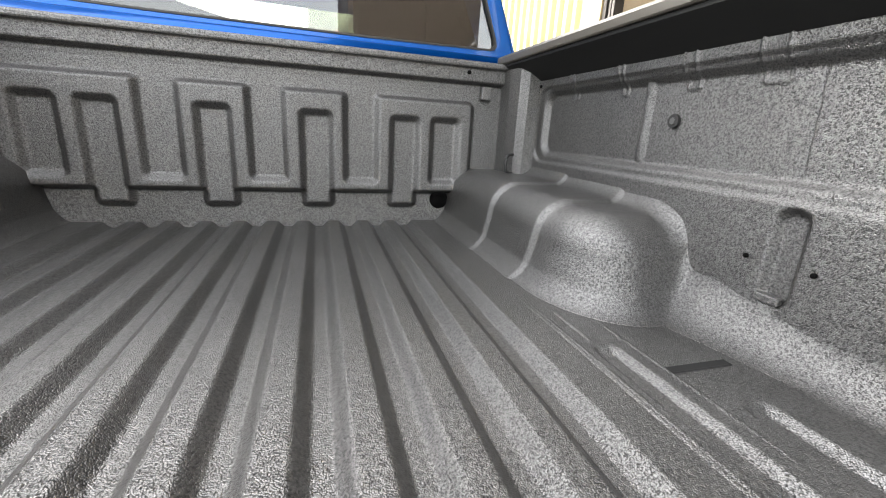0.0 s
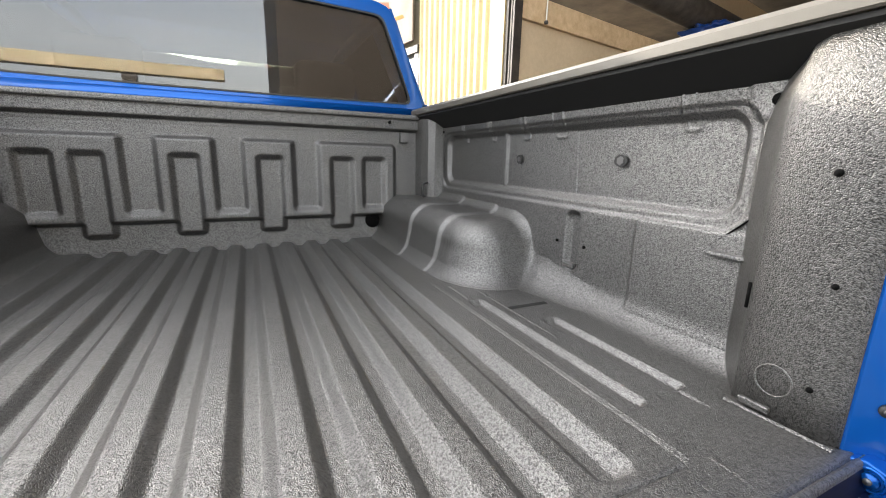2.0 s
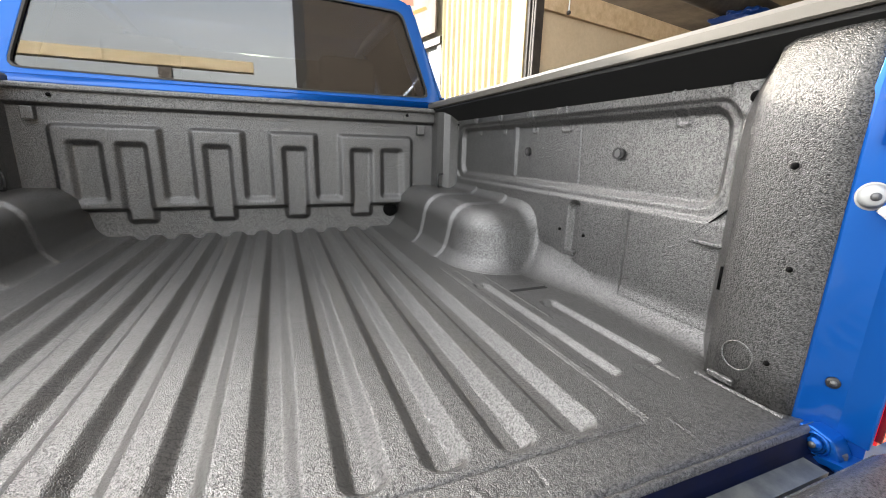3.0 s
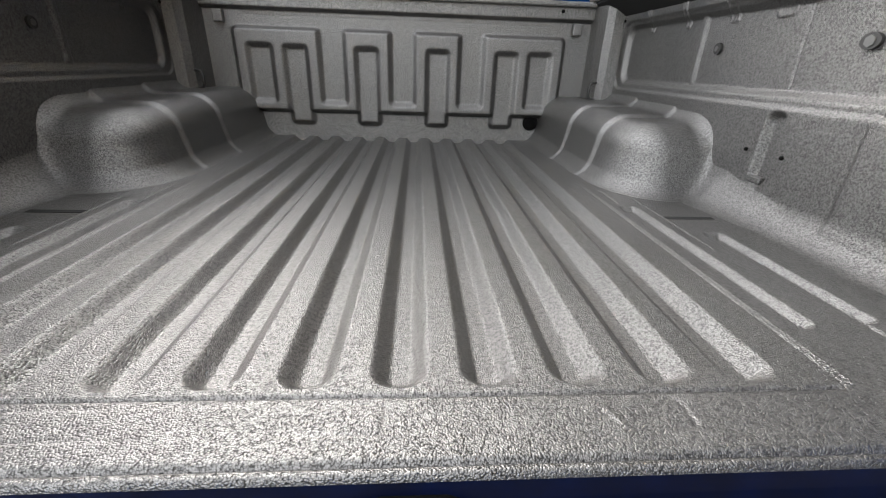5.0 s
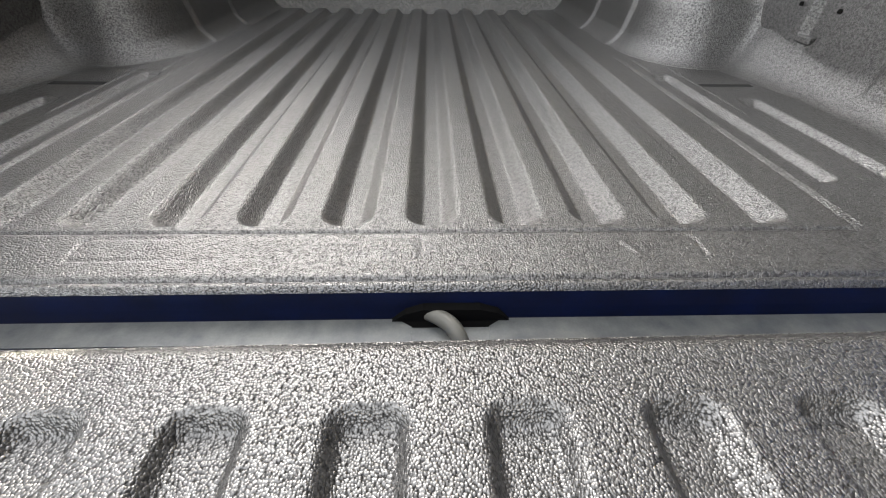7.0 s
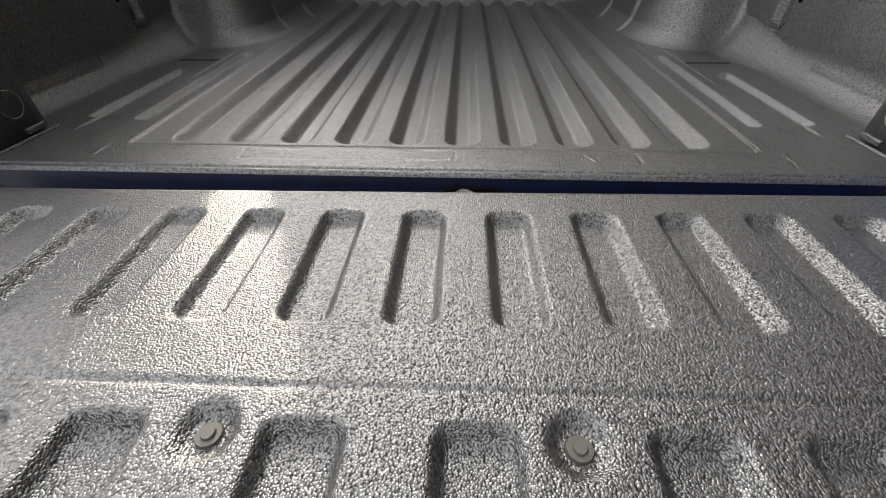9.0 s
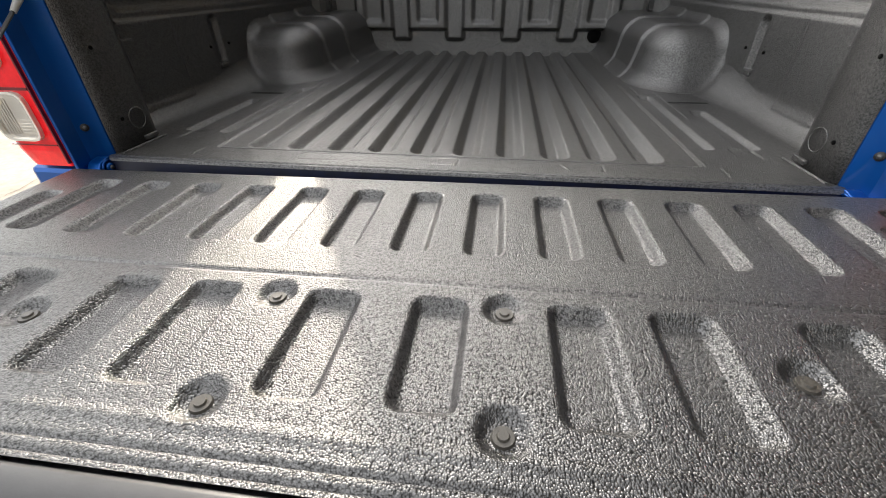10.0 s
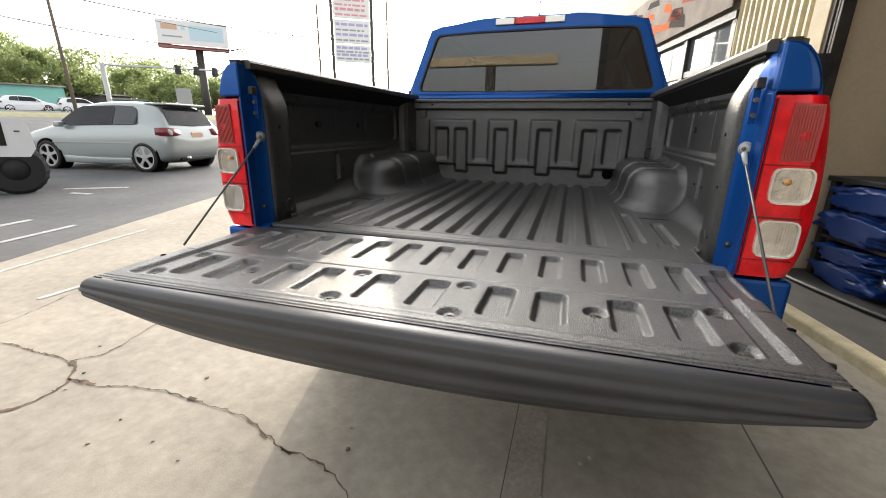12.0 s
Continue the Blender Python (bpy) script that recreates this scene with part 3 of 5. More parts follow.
for s in (-1, 1):
    bracket = prism(bmesh.new(), [(0.030, 0.792), (0.030, 0.826), (0.010, 0.832), (-0.012, 0.826), (-0.024, 0.806), (-0.024, 0.786)], "x", min(s * 0.708, s * 0.738), max(s * 0.708, s * 0.738))
    hinge = soften(part("hinge", bracket, blue, truck, "blue painted tailgate hinge"), 0.003)
    rod("pivot", (s * 0.701, 0.003, 0.812), (s * 0.710, 0.003, 0.812), 0.0090, blue, hinge, n=24)
    rod("pivot_pin", (s * 0.6985, 0.003, 0.812), (s * 0.702, 0.003, 0.812), 0.0042, dark_steel, hinge, n=14)
    loop = [[(s * (0.7075 + 0.003 * math.cos(c)), 0.003 + (0.0140 + 0.0022 * math.sin(c)) * math.cos(a), 0.812 + (0.0140 + 0.0022 * math.sin(c)) * math.sin(a)) for c in (0, 1.57, 3.14, 4.71)] for a in np.linspace(0, 2 * math.pi, 29)]
    part("pivot_ring", loft(bmesh.new(), loop, caps=False), blue, hinge, smooth=True)
    lever = prism(bmesh.new(), [(0.018, 0.772), (-0.004, 0.800), (-0.040, 0.806), (-0.044, 0.800), (-0.008, 0.792), (0.012, 0.768)], "x", min(s * 0.701, s * 0.742), max(s * 0.701, s * 0.742))
    part("lever", lever, blue, hinge, "blue painted hinge lever")
    rod("bolt", (s * 0.722, -0.020, 0.803), (s * 0.722, -0.020, 0.810), 0.006, dark_steel, hinge, n=6)

# tailgate, lowered flat
gate = part("tailgate", box(bmesh.new(), -0.700, 0.700, -0.576, -0.062, 0.782, 0.829, 0.008), blue, truck, "lowered tailgate with black liner inside")
xs = np.linspace(-0.712, 0.712, 530)
ys = np.linspace(-0.590, -0.052, 230)
X, Y = np.meshgrid(xs, ys)
Z = np.full_like(X, GATE)
for k in range(-7, 7):
    left = 0.0785 + 0.0972 * k
    if left > -0.62:
        Z -= 0.013 * pocket(X, Y, left, left + 0.043, -0.284, -0.118, r=0.010, w=0.0115, straight=0.35)
for left in (0.033, 0.1765, 0.2775, 0.4155, 0.515):
    for a, b in ((left, left + 0.054), (-left - 0.054, -left)):
        Z -= 0.013 * pocket(X, Y, a, b, -0.514, -0.379, r=0.010, w=0.0115, straight=0.35)
RIVETS = [(0.128, -0.386), (0.128, -0.526), (0.388, -0.446), (0.603, -0.384), (0.603, -0.520)]
for u, v in RIVETS:
    for s in (-1, 1):
        Z -= 0.009 * dimple(X, Y, s * u, v, r=0.019, w=0.014)
Z -= 0.003 * step(np.abs(Y + 0.350) - 0.002, 0.007)
for s in (-1, 1):
    Z -= 0.010 * pocket(s * X, Y, 0.629, 0.661, -0.540, -0.170, r=0.008, w=0.012)
Z += 0.0022 * step(np.abs(Y + 0.549) - 0.004, 0.012) * step(np.abs(X) - 0.62, 0.04)
for y in (0.571, 0.583):
    Z -= 0.0045 * step(np.abs(Y + y) - 0.0012, 0.0035)
Z -= 0.012 * step(0.707 - np.abs(X), 0.012) + 0.016 * np.clip((Y + 0.076) / 0.022, 0, 1) ** 2
sheet("gate_liner", X, Y, Z, liner, gate, "black textured liner with pressed pockets")
for u, v in RIVETS:
    for s in (-1, 1):
        bm = cyl(bmesh.new(), (s * u, v, GATE - 0.010), (s * u, v, GATE - 0.0065), 0.0105, 0.009, 20)
        cyl(bm, (s * u, v, GATE - 0.0065), (s * u, v, GATE - 0.0045), 0.0055, 0.0045, 14)
        part("screw", bm, rail_plastic, gate, smooth=False)
for s in (-1, 1):
    rod("latch_hole", (s * 0.7005, -0.420, GATE - 0.012), (s * 0.7005, -0.420, GATE + 0.0012), 0.0065, dark, gate, n=16)
    part("side_stop", cyl(bmesh.new(), (s * 0.704, -0.515, 0.838), (s * 0.717, -0.515, 0.838), 0.0065, 0.005, 14), black_plastic, gate, "black rubber stop", smooth=True)
rings = []
for x in np.concatenate([-0.713 + 0.022 * (1 - np.cos(np.linspace(0.18, np.pi / 2, 7))), np.linspace(-0.68, 0.68, 45), 0.713 - 0.022 * (1 - np.cos(np.linspace(np.pi / 2, 0.18, 7)))]):
    u = abs(x) / 0.712
    drop = 0.104 * (1 - 0.60 * u ** 2.6)
    y0 = -0.627 + 0.012 * u ** 2
    r = [(-0.578, 0.8365), (-0.5905, 0.8395), (-0.5930, 0.8465), (-0.597, 0.8480), (y0 + 0.016, 0.8485), (y0 + 0.006, 0.8470), (y0 - 0.001, 0.8430), (y0 - 0.005, 0.836)]
    r += [(y0 - 0.0065 + 0.0030 * math.sin(15 * q) + 0.013 * q ** 4, 0.836 - q * (drop - 0.010)) for q in np.linspace(0.12, 1.0, 14)]
    r += [(y0 + 0.016, 0.843 - drop), (-0.578, 0.846 - drop)]
    # rounded ends
    e = max(0.0, (abs(x) - 0.699) / 0.0142)
    k = math.sqrt(max(0.12, 1 - e * e))
    mid = 0.8485 - drop * 0.5
    rings.append([(x, a + (1 - k) * 0.006, mid + (b - mid) * k) for a, b in r])
part("edge_trim", loft(bmesh.new(), rings), trim_plastic, gate, "black plastic tailgate edge trim", smooth=True)
# the lowered gate hangs a little to one side
hang = Vector((0, -0.08, 0.84))
gate.matrix_basis = Matrix.Translation(hang) @ Matrix.Rotation(radians(-0.7), 4, "Y") @ Matrix.Translation(-hang)
for s in (-1, 1):
    strut = rod("stay_cable", (s * 0.719, 0.002, 1.118), (s * 0.705, -0.352, 0.848), 0.003, dark_steel, truck, "thin steel tailgate stay cable", n=10)
    rod("cable_end", (s * 0.719, 0.006, 1.124), (s * 0.7182, -0.022, 1.099), 0.0070, pale_grey, strut, n=14, r1=0.0045)
    dome = rod("stay_anchor", (s * 0.728, 0.024, 1.136), (s * 0.7235, 0.0195, 1.136), 0.0170, pale_grey, truck, "pale grey stay anchor disc", n=28)
    rod("anchor_cap", (s * 0.7235, 0.0195, 1.136), (s * 0.7195, 0.0155, 1.136), 0.0150, pale_grey, dome, r1=0.0085, n=24)
    rod("anchor_pin", (s * 0.7195, 0.0155, 1.136), (s * 0.7178, 0.0138, 1.136), 0.0050, dark_steel, dome, n=12)
    washer = rod("panel_bolt", (s * 0.7305, 0.0115, 0.893), (s * 0.7265, 0.0090, 0.893), 0.0075, black_plastic, truck, "black panel bolt", n=18)
    rod("head", (s * 0.7265, 0.0090, 0.893), (s * 0.7250, 0.0080, 0.893), 0.0038, dark_steel, washer, n=12)
    latch = part("latch_plate", box(bmesh.new(), s * 0.718 - 0.009, s * 0.718 + 0.009, -0.010, 0.012, 1.272, 1.297, 0.003), black_plastic, truck, "black tailgate latch striker")
    boxed("backing", s * 0.719 - 0.008, s * 0.719 + 0.008, 0.009, 0.014, 1.195, 1.272, blue, latch, bevel=0.0015)
    for z in (1.213, 1.248):
        rod("bolt", (s * 0.719, 0.010, z), (s * 0.719, 0.001, z), 0.0062, dark_steel, latch, n=6)


def taillight(s):
    outline = [(0.828, 0.862), (0.86, 0.873), (0.90, 0.880), (0.94, 0.883), (0.98, 0.884), (1.03, 0.883), (1.08, 0.880), (1.13, 0.875), (1.18, 0.868), (1.22, 0.861), (1.256, 0.852)]
    rings = []
    for k, (z, xo) in enumerate(outline):
        lip = 0.004 if k in (0, len(outline) - 1) else 0.0
        ring = [(s * 0.743, 0.10, z), (s * 0.743, -0.034, z)]
        for t in (0.04, 0.2, 0.4, 0.6, 0.7, 0.8, 0.88, 0.95, 1.0):
            ring.append((s * (0.743 + (xo - 0.743) * t), -0.042 + lip + 0.030 * max(0.0, (t - 0.62) / 0.38) ** 2, z))
        rings.append(ring + [(s * xo, 0.10, z)])
    ob = part("taillight", loft(bmesh.new(), rings), red_lens, truck, "red tail light with clear lenses")
    def plate(x0, x1, z0, z1, c):
        return rounded([(s * x0, z0), (s * x1, z0), (s * x1, z1), (s * x0, z1)], c)
    for z0, z1, x0, x1 in ((1.013, 1.098, 0.767, 0.852), (0.882, 0.974, 0.763, 0.850)):
        lens = part("clear_lens", ring_frame(bmesh.new(), plate(x0, x1, z0, z1, 0.022), plate(x0 + 0.004, x1 - 0.004, z0 + 0.004, z1 - 0.004, 0.019), -0.050, -0.010), clear_lens, ob, "clear reversing lens")
        part("lamp_bowl", prism(bmesh.new(), plate(x0 + 0.004, x1 - 0.004, z0 + 0.004, z1 - 0.004, 0.019), "y", -0.044, -0.028), mirror_bowl, lens)
        xm, zm = (x0 + x1) / 2, (z0 + z1) / 2
        for k in range(6):
            x = xm + 0.002 + 0.0062 * k
            boxed("lens_rib", min(s * x, s * (x + 0.003)), max(s * x, s * (x + 0.003)), -0.0452, -0.043, z0 + 0.012, z1 - 0.012, mirror_bowl, lens)
        for k in range(5):
            z = z0 + 0.012 + 0.0062 * k
            boxed("lens_step", min(s * (x0 + 0.012), s * (xm - 0.002)), max(s * (x0 + 0.012), s * (xm - 0.002)), -0.0452, -0.043, z, z + 0.003, mirror_bowl, lens)
        if z0 > 1:
            rod("bulb", (s * (xm - 0.010), -0.050, zm + 0.010), (s * (xm - 0.010), -0.040, zm + 0.010), 0.008, amber, lens, r1=0.005, n=14)
    panel = part("ribbed_panel", prism(bmesh.new(), [(s * x, z) for x, z in ((0.774, 1.112), (0.840, 1.112), (0.840, 1.19), (0.836, 1.236), (0.780, 1.240), (0.776, 1.20))], "y", -0.0445, -0.010), ribbed_red, ob, "ribbed pink-red lens area")
    for k in range(11):
        x = 0.777 + 0.0055 * k
        boxed("lens_rib", min(s * x, s * (x + 0.0026)), max(s * x, s * (x + 0.0026)), -0.0465, -0.044, 1.116, 1.232, ribbed_red, panel)
    rod("bulb", (s * 0.812, -0.0462, 1.168), (s * 0.812, -0.0440, 1.168), 0.011, red_lens, panel, r1=0.011, n=16)
    for z0, z1 in ((0.976, 0.981), (1.102, 1.104), (0.872, 0.874)):
        boxed("seam", min(s * 0.748, s * 0.850), max(s * 0.748, s * 0.850), -0.0438, -0.030, z0, z1, maroon, ob, "dark red seam")
    boxed("inner_rib", min(s * 0.7445, s * 0.7475), max(s * 0.7445, s * 0.7475), -0.0425, -0.030, 0.835, 1.25, maroon, ob, "dark red edge line")
    return ob


for s in (-1, 1):
    taillight(s)

# wheels
for s, wy in ((-1, 0.98), (1, 0.98), (-1, 4.15), (1, 4.15)):
    bm = bmesh.new()
    prof = [(0.20, 0.70), (0.33, 0.69), (0.37, 0.72), (0.38, 0.76), (0.38, 0.86), (0.37, 0.90), (0.33, 0.925), (0.20, 0.91)]
    loft(bm, [[(s * x, wy + r * math.cos(a), 0.385 + r * math.sin(a)) for r, x in prof] for a in np.linspace(0, 2 * np.pi, 41)], closed=True, caps=False)
    w = part("wheel", bm, rubber, truck, "black tyre", smooth=True)
    rod("rim", (s * 0.72, wy, 0.385), (s * 0.90, wy, 0.385), 0.21, steel, w, n=28)
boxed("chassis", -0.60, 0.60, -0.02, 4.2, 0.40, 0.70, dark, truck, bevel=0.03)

# cab
outer = rounded([(-0.840, 1.25), (-0.805, 1.41), (-0.655, 1.795), (-0.30, 1.842), (0.30, 1.842), (0.655, 1.795), (0.805, 1.41), (0.840, 1.25)], 0.06)
inner = rounded([(-0.30, 1.405), (-0.745, 1.410), (-0.612, 1.752), (-0.30, 1.762), (0.30, 1.762), (0.612, 1.752), (0.745, 1.410), (0.30, 1.405)], 0.035)
soften(part("cab_rear", ring_frame(bmesh.new(), outer, inner, 1.648, 1.70), blue, truck, "blue cab rear panel"), 0.014)
part("rear_window", prism(bmesh.new(), inner, "y", 1.660, 1.666), glass, truck, "tinted rear window")
part("roof", loft(bmesh.new(), [[(x, 1.69, z), (-x, 1.69, z), (-x, 1.69, z - 0.05), (x, 1.69, z - 0.05)] if k == 0 else [(x, y, z), (-x, y, z), (-x, y, z - 0.05), (x, y, z - 0.05)] for k, (x, y, z) in enumerate(((-0.600, 1.69, 1.818), (-0.610, 1.85, 1.838), (-0.610, 2.4, 1.850), (-0.60, 2.9, 1.80)))]), blue, truck, "blue roof")
for s in (-1, 1):
    part("door_side", prism(bmesh.new(), [(1.69, 1.42), (4.9, 1.28), (4.9, 0.55), (1.69, 0.55)], "x", min(s * 0.79, s * 0.84), max(s * 0.79, s * 0.84)), blue, truck, "blue cab side")
    for y0, y1 in ((1.69, 1.90), (2.62, 2.72)):
        part("pillar", loft(bmesh.new(), [[(s * 0.835, y, 1.40), (s * 0.79, y, 1.40), (s * 0.62, y, 1.79), (s * 0.665, y, 1.80)] for y in (y0, y1)]), blue, truck)
    part("front_pillar", loft(bmesh.new(), [[(s * 0.88, y, z), (s * 0.82, y, z), (s * 0.82, y + 0.06, z), (s * 0.88, y + 0.06, z)] if z < 1.5 else [(s * 0.66, y, z), (s * 0.60, y, z), (s * 0.60, y + 0.06, z), (s * 0.66, y + 0.06, z)] for y, z in ((3.55, 1.33), (2.85, 1.81))]), blue, truck)
for s in (-1, 1):
    for y0, y1, z0 in ((1.90, 2.62, 1.78), (2.72, 3.57, 1.80)):
        part("side_window", loft(bmesh.new(), [[(s * 0.812, y, 1.40), (s * 0.806, y, 1.40), (s * 0.640, yt, z0), (s * 0.646, yt, z0)] for y, yt in ((y0, y0), (y1, min(y1, 2.89)))]), glass if y0 < 2 else green_glass, truck, "tinted side window")
part("windscreen", loft(bmesh.new(), [[(-0.82, 3.55, 1.30), (0.82, 3.55, 1.30), (0.82, 3.56, 1.30), (-0.82, 3.56, 1.30)], [(-0.62, 2.88, 1.79), (0.62, 2.88, 1.79), (0.62, 2.89, 1.79), (-0.62, 2.89, 1.79)]]), green_glass, truck, "tinted windscreen")
boxed("bonnet", -0.84, 0.84, 3.5, 4.9, 1.05, 1.28, blue, truck, "blue bonnet", bevel=0.05, smooth=True)
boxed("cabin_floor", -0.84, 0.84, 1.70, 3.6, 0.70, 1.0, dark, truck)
seat_cloth = material("dark seat cloth", (0.03, 0.03, 0.032), 0.9)
bumps(seat_cloth, [(300, 0.3, 0.001)])
for x, y in ((-0.40, 1.78), (0.40, 1.78), (-0.38, 2.55), (0.38, 2.55)):
    part("seat", box(bmesh.new(), x - 0.26, x + 0.26, y, y + 0.16, 1.0, 1.40, 0.05, 3), seat_cloth, truck, smooth=True)
    part("headrest", box(bmesh.new(), x - 0.13, x + 0.13, y, y + 0.10, 1.42, 1.58, 0.04, 3), seat_cloth, truck, smooth=True)
for s in (-1, 1):
    boxed("roof_rail", min(s * 0.595, s * 0.662), max(s * 0.595, s * 0.662), 1.70, 2.92, 1.758, 1.806, blue, truck, "blue roof rail", bevel=0.01)
seal = [(x * 1.004, 1.58 + (z - 1.58) * 1.012) for x, z in inner]
sight = [(x * 0.993, 1.58 + (z - 1.58) * 0.98) for x, z in inner]
part("window_seal", ring_frame(bmesh.new(), seal, sight, 1.645, 1.662), black_plastic, truck, "black rubber window seal")
lip = [(1.650, 1.345), (1.642, 1.348), (1.636, 1.356), (1.634, 1.366), (1.636, 1.376), (1.641, 1.386), (1.650, 1.392)]
part("cab_crease", prism(bmesh.new(), lip, "x", -0.775, 0.775), blue, truck, "rolled blue crease below the window", smooth=True)
brake = boxed("brake_light", -0.102, 0.080, 1.630, 1.66, 1.793, 1.830, red_lens, truck, "red high brake light", bevel=0.004)
for x0, x1 in ((-0.222, -0.104), (0.082, 0.198)):
    boxed("cargo_lamp", x0, x1, 1.630, 1.66, 1.793, 1.830, clear_lens, brake, "clear cargo lamp lens", bevel=0.004)

antenna = part("antenna", cyl(bmesh.new(), (0.01, 1.96, 1.812), (0.01, 1.98, 1.885), 0.030, 0.010, 16), black_plastic, truck, "short black roof antenna", smooth=True)
rod("mast", (0.01, 1.98, 1.88), (0.01, 2.05, 2.20), 0.005, black_plastic, antenna, n=8)


# ---- ground ----
def flat(name, pts, z, mat, parent=None, thick=0.0):
    bm = bmesh.new()
    f = bm.faces.new([bm.verts.new((x, y, z)) for x, y in pts])
    if f.normal.z < 0:
        f.normal_flip()
    if thick:
        r = bmesh.ops.extrude_face_region(bm, geom=[f])
        for v in r["geom"]:
            if isinstance(v, bmesh.types.BMVert):
                v.co.z -= thick
    return part(name, bm, mat, parent)


ground = tagged(flat("ground", [(-900, -900), (900, -900), (900, 900), (-900, 900)], -0.02, asphalt), "grey weathered asphalt ground", "ground", kind="structure")
ALONG = Vector((-0.296, 0.955)).normalized()
EDGE = Vector((-4.31, 0.855))
a, b = EDGE - ALONG * 30, EDGE + ALONG * 22
apron = flat("pavement", [(a.x, a.y), (30, a.y), (30, b.y), (b.x, b.y)], 0.0, concrete, thick=0.1)
tagged(apron, "worn pale concrete apron with cracks", "pavement", kind="structure")


def stripe(name, p, q, w, z, mat, label, category):
    d = (Vector(q) - Vector(p)).normalized() * w / 2
    pts = [(p[0] - d.y, p[1] + d.x), (p[0] + d.y, p[1] - d.x), (q[0] + d.y, q[1] - d.x), (q[0] - d.y, q[1] + d.x)]
    return tagged(flat(name, pts, z, mat, thick=0.003), label, category, kind="structure")


for p, q, w, z in (((-3.10, 0.45), (-3.085, 0.76), 0.045, 0.004), ((-4.00, 0.55), (-4.27, 2.15), 0.045, 0.004), ((-5.12, 1.0), (-5.30, 2.05), 0.08, -0.014), ((-6.02, 1.4), (-6.10, 2.05), 0.10, -0.014), ((-8.55, 3.88), (-7.72, 4.45), 0.12, -0.014), ((-7.95, 3.62), (-7.50, 3.66), 0.09, -0.014)):
    stripe("parking_line", p, q, w, z, white_line, "faded white painted parking line", "line")
crack_dirt = material("dirt in cracks", (0.07, 0.055, 0.04), 0.95)
vary(crack_dirt, 12, (0.05, 0.045, 0.035), (0.16, 0.10, 0.06), detail=6)
joint_fill = material("dark joint filler", (0.10, 0.09, 0.075), 0.9)
stain = material("brown stained concrete", (0.27, 0.22, 0.17), 0.85)
vary(stain, 3, (0.225, 0.193, 0.155), (0.345, 0.300, 0.245), detail=10, speckle=0.2)


def crack(points, width, seed):
    """A wandering crack along a few points, as a thin dirt-filled strip."""
    rnd = random.Random(seed)
    line = []
    for (x0, y0), (x1, y1) in zip(points, points[1:]):
        n = max(2, int(math.hypot(x1 - x0, y1 - y0) / 0.018))
        for k in range(n):
            t = k / n
            line.append((x0 + (x1 - x0) * t, y0 + (y1 - y0) * t))
    line.append(points[-1])
    wander, w2 = 0.0, 0.0
    bm = bmesh.new()
    last = None
    for k, (x, y) in enumerate(line):
        wander = 0.86 * wander + rnd.uniform(-0.008, 0.008)
        w2 = 0.86 * w2 + rnd.uniform(-0.008, 0.008)
        w = width * (0.35 + 1.1 * rnd.random() ** 2)
        dx, dy = (line[min(k + 1, len(line) - 1)][i] - line[max(k - 1, 0)][i] for i in (0, 1))
        n = math.hypot(dx, dy) or 1
        px, py = x + wander, y + w2
        pair = (bm.verts.new((px - dy / n * w, py + dx / n * w, 0.003)), bm.verts.new((px + dy / n * w, py - dx / n * w, 0.003)))
        if last:
            bm.faces.new((last[0], last[1], pair[1], pair[0]))
        last = pair
    return part("crack", bm, crack_dirt, apron)


crack([(-1.871, -0.117), (-1.723, -0.115), (-1.526, -0.076), (-1.225, -0.046), (-0.901, -0.06), (-0.80, -0.09), (-0.736, -0.12), (-0.617, -0.171), (-0.46, -0.185), (-0.368, -0.22), (-0.288, -0.282), (-0.24, -0.5)], 0.0045, 1)
crack([(-1.871, -0.117), (-1.843, -0.146), (-1.823, -0.276), (-1.877, -0.363), (-2.1, -0.7)], 0.009, 2)
crack([(-2.044, -0.012), (-2.301, -0.012), (-2.615, 0.006), (-2.8, 0.06), (-3.2, 0.12)], 0.005, 3)
crack([(-2.044, -0.012), (-1.95, 0.088), (-1.976, 0.255), (-1.996, 0.406), (-1.96, 0.75)], 0.0045, 4)
crack([(-2.03, -0.015), (-1.93, -0.05), (-1.871, -0.117), (-1.80, -0.115), (-1.70, -0.112)], 0.012, 5)
crack([(-1.22, -0.05), (-1.17, -0.045)], 0.018, 6)
crack([(-0.75, -0.12), (-0.70, -0.135)], 0.010, 7)
crack([(-0.63, -0.168), (-0.58, -0.175)], 0.010, 8)
crack([(-2.80, -0.20), (-2.868, 0.133), (-2.983, 0.595), (-2.986, 0.826), (-3.05, 1.6)], 0.004, 9)


def joint(p, q, w=0.012):
    d = (Vector(q) - Vector(p)).normalized() * w / 2
    return flat("joint", [(p[0] - d.y, p[1] + d.x), (p[0] + d.y, p[1] - d.x), (q[0] + d.y, q[1] - d.x), (q[0] - d.y, q[1] + d.x)], 0.002, joint_fill, apron)


joint((1.105, -8), (1.105, 6), 0.008)
joint((0.205, -8), (0.198, 6), 0.004)
flat("stained_strip", [(0.206, -6), (0.330, -6), (0.326, 5), (0.200, 5)], 0.0015, stain, apron)
rnd = random.Random(8)
for k in range(46):
    x, y, r = rnd.uniform(-2.6, 1.6), rnd.uniform(-0.4, 1.6), rnd.uniform(0.003, 0.011)
    bm = bmesh.new()
    bmesh.ops.create_icosphere(bm, subdivisions=1, radius=r)
    for v in bm.verts:
        v.co = Vector((x + v.co.x * rnd.uniform(0.7, 1.6), y + v.co.y, max(0.0, v.co.z * 0.5 + 0.003)))
    ob = part("pebble", bm, rnd.choice((stain, crack_dirt, concrete)), None)
    tagged(ob, "small stone lying on the concrete", "pebble", group="pebbles on the concrete")

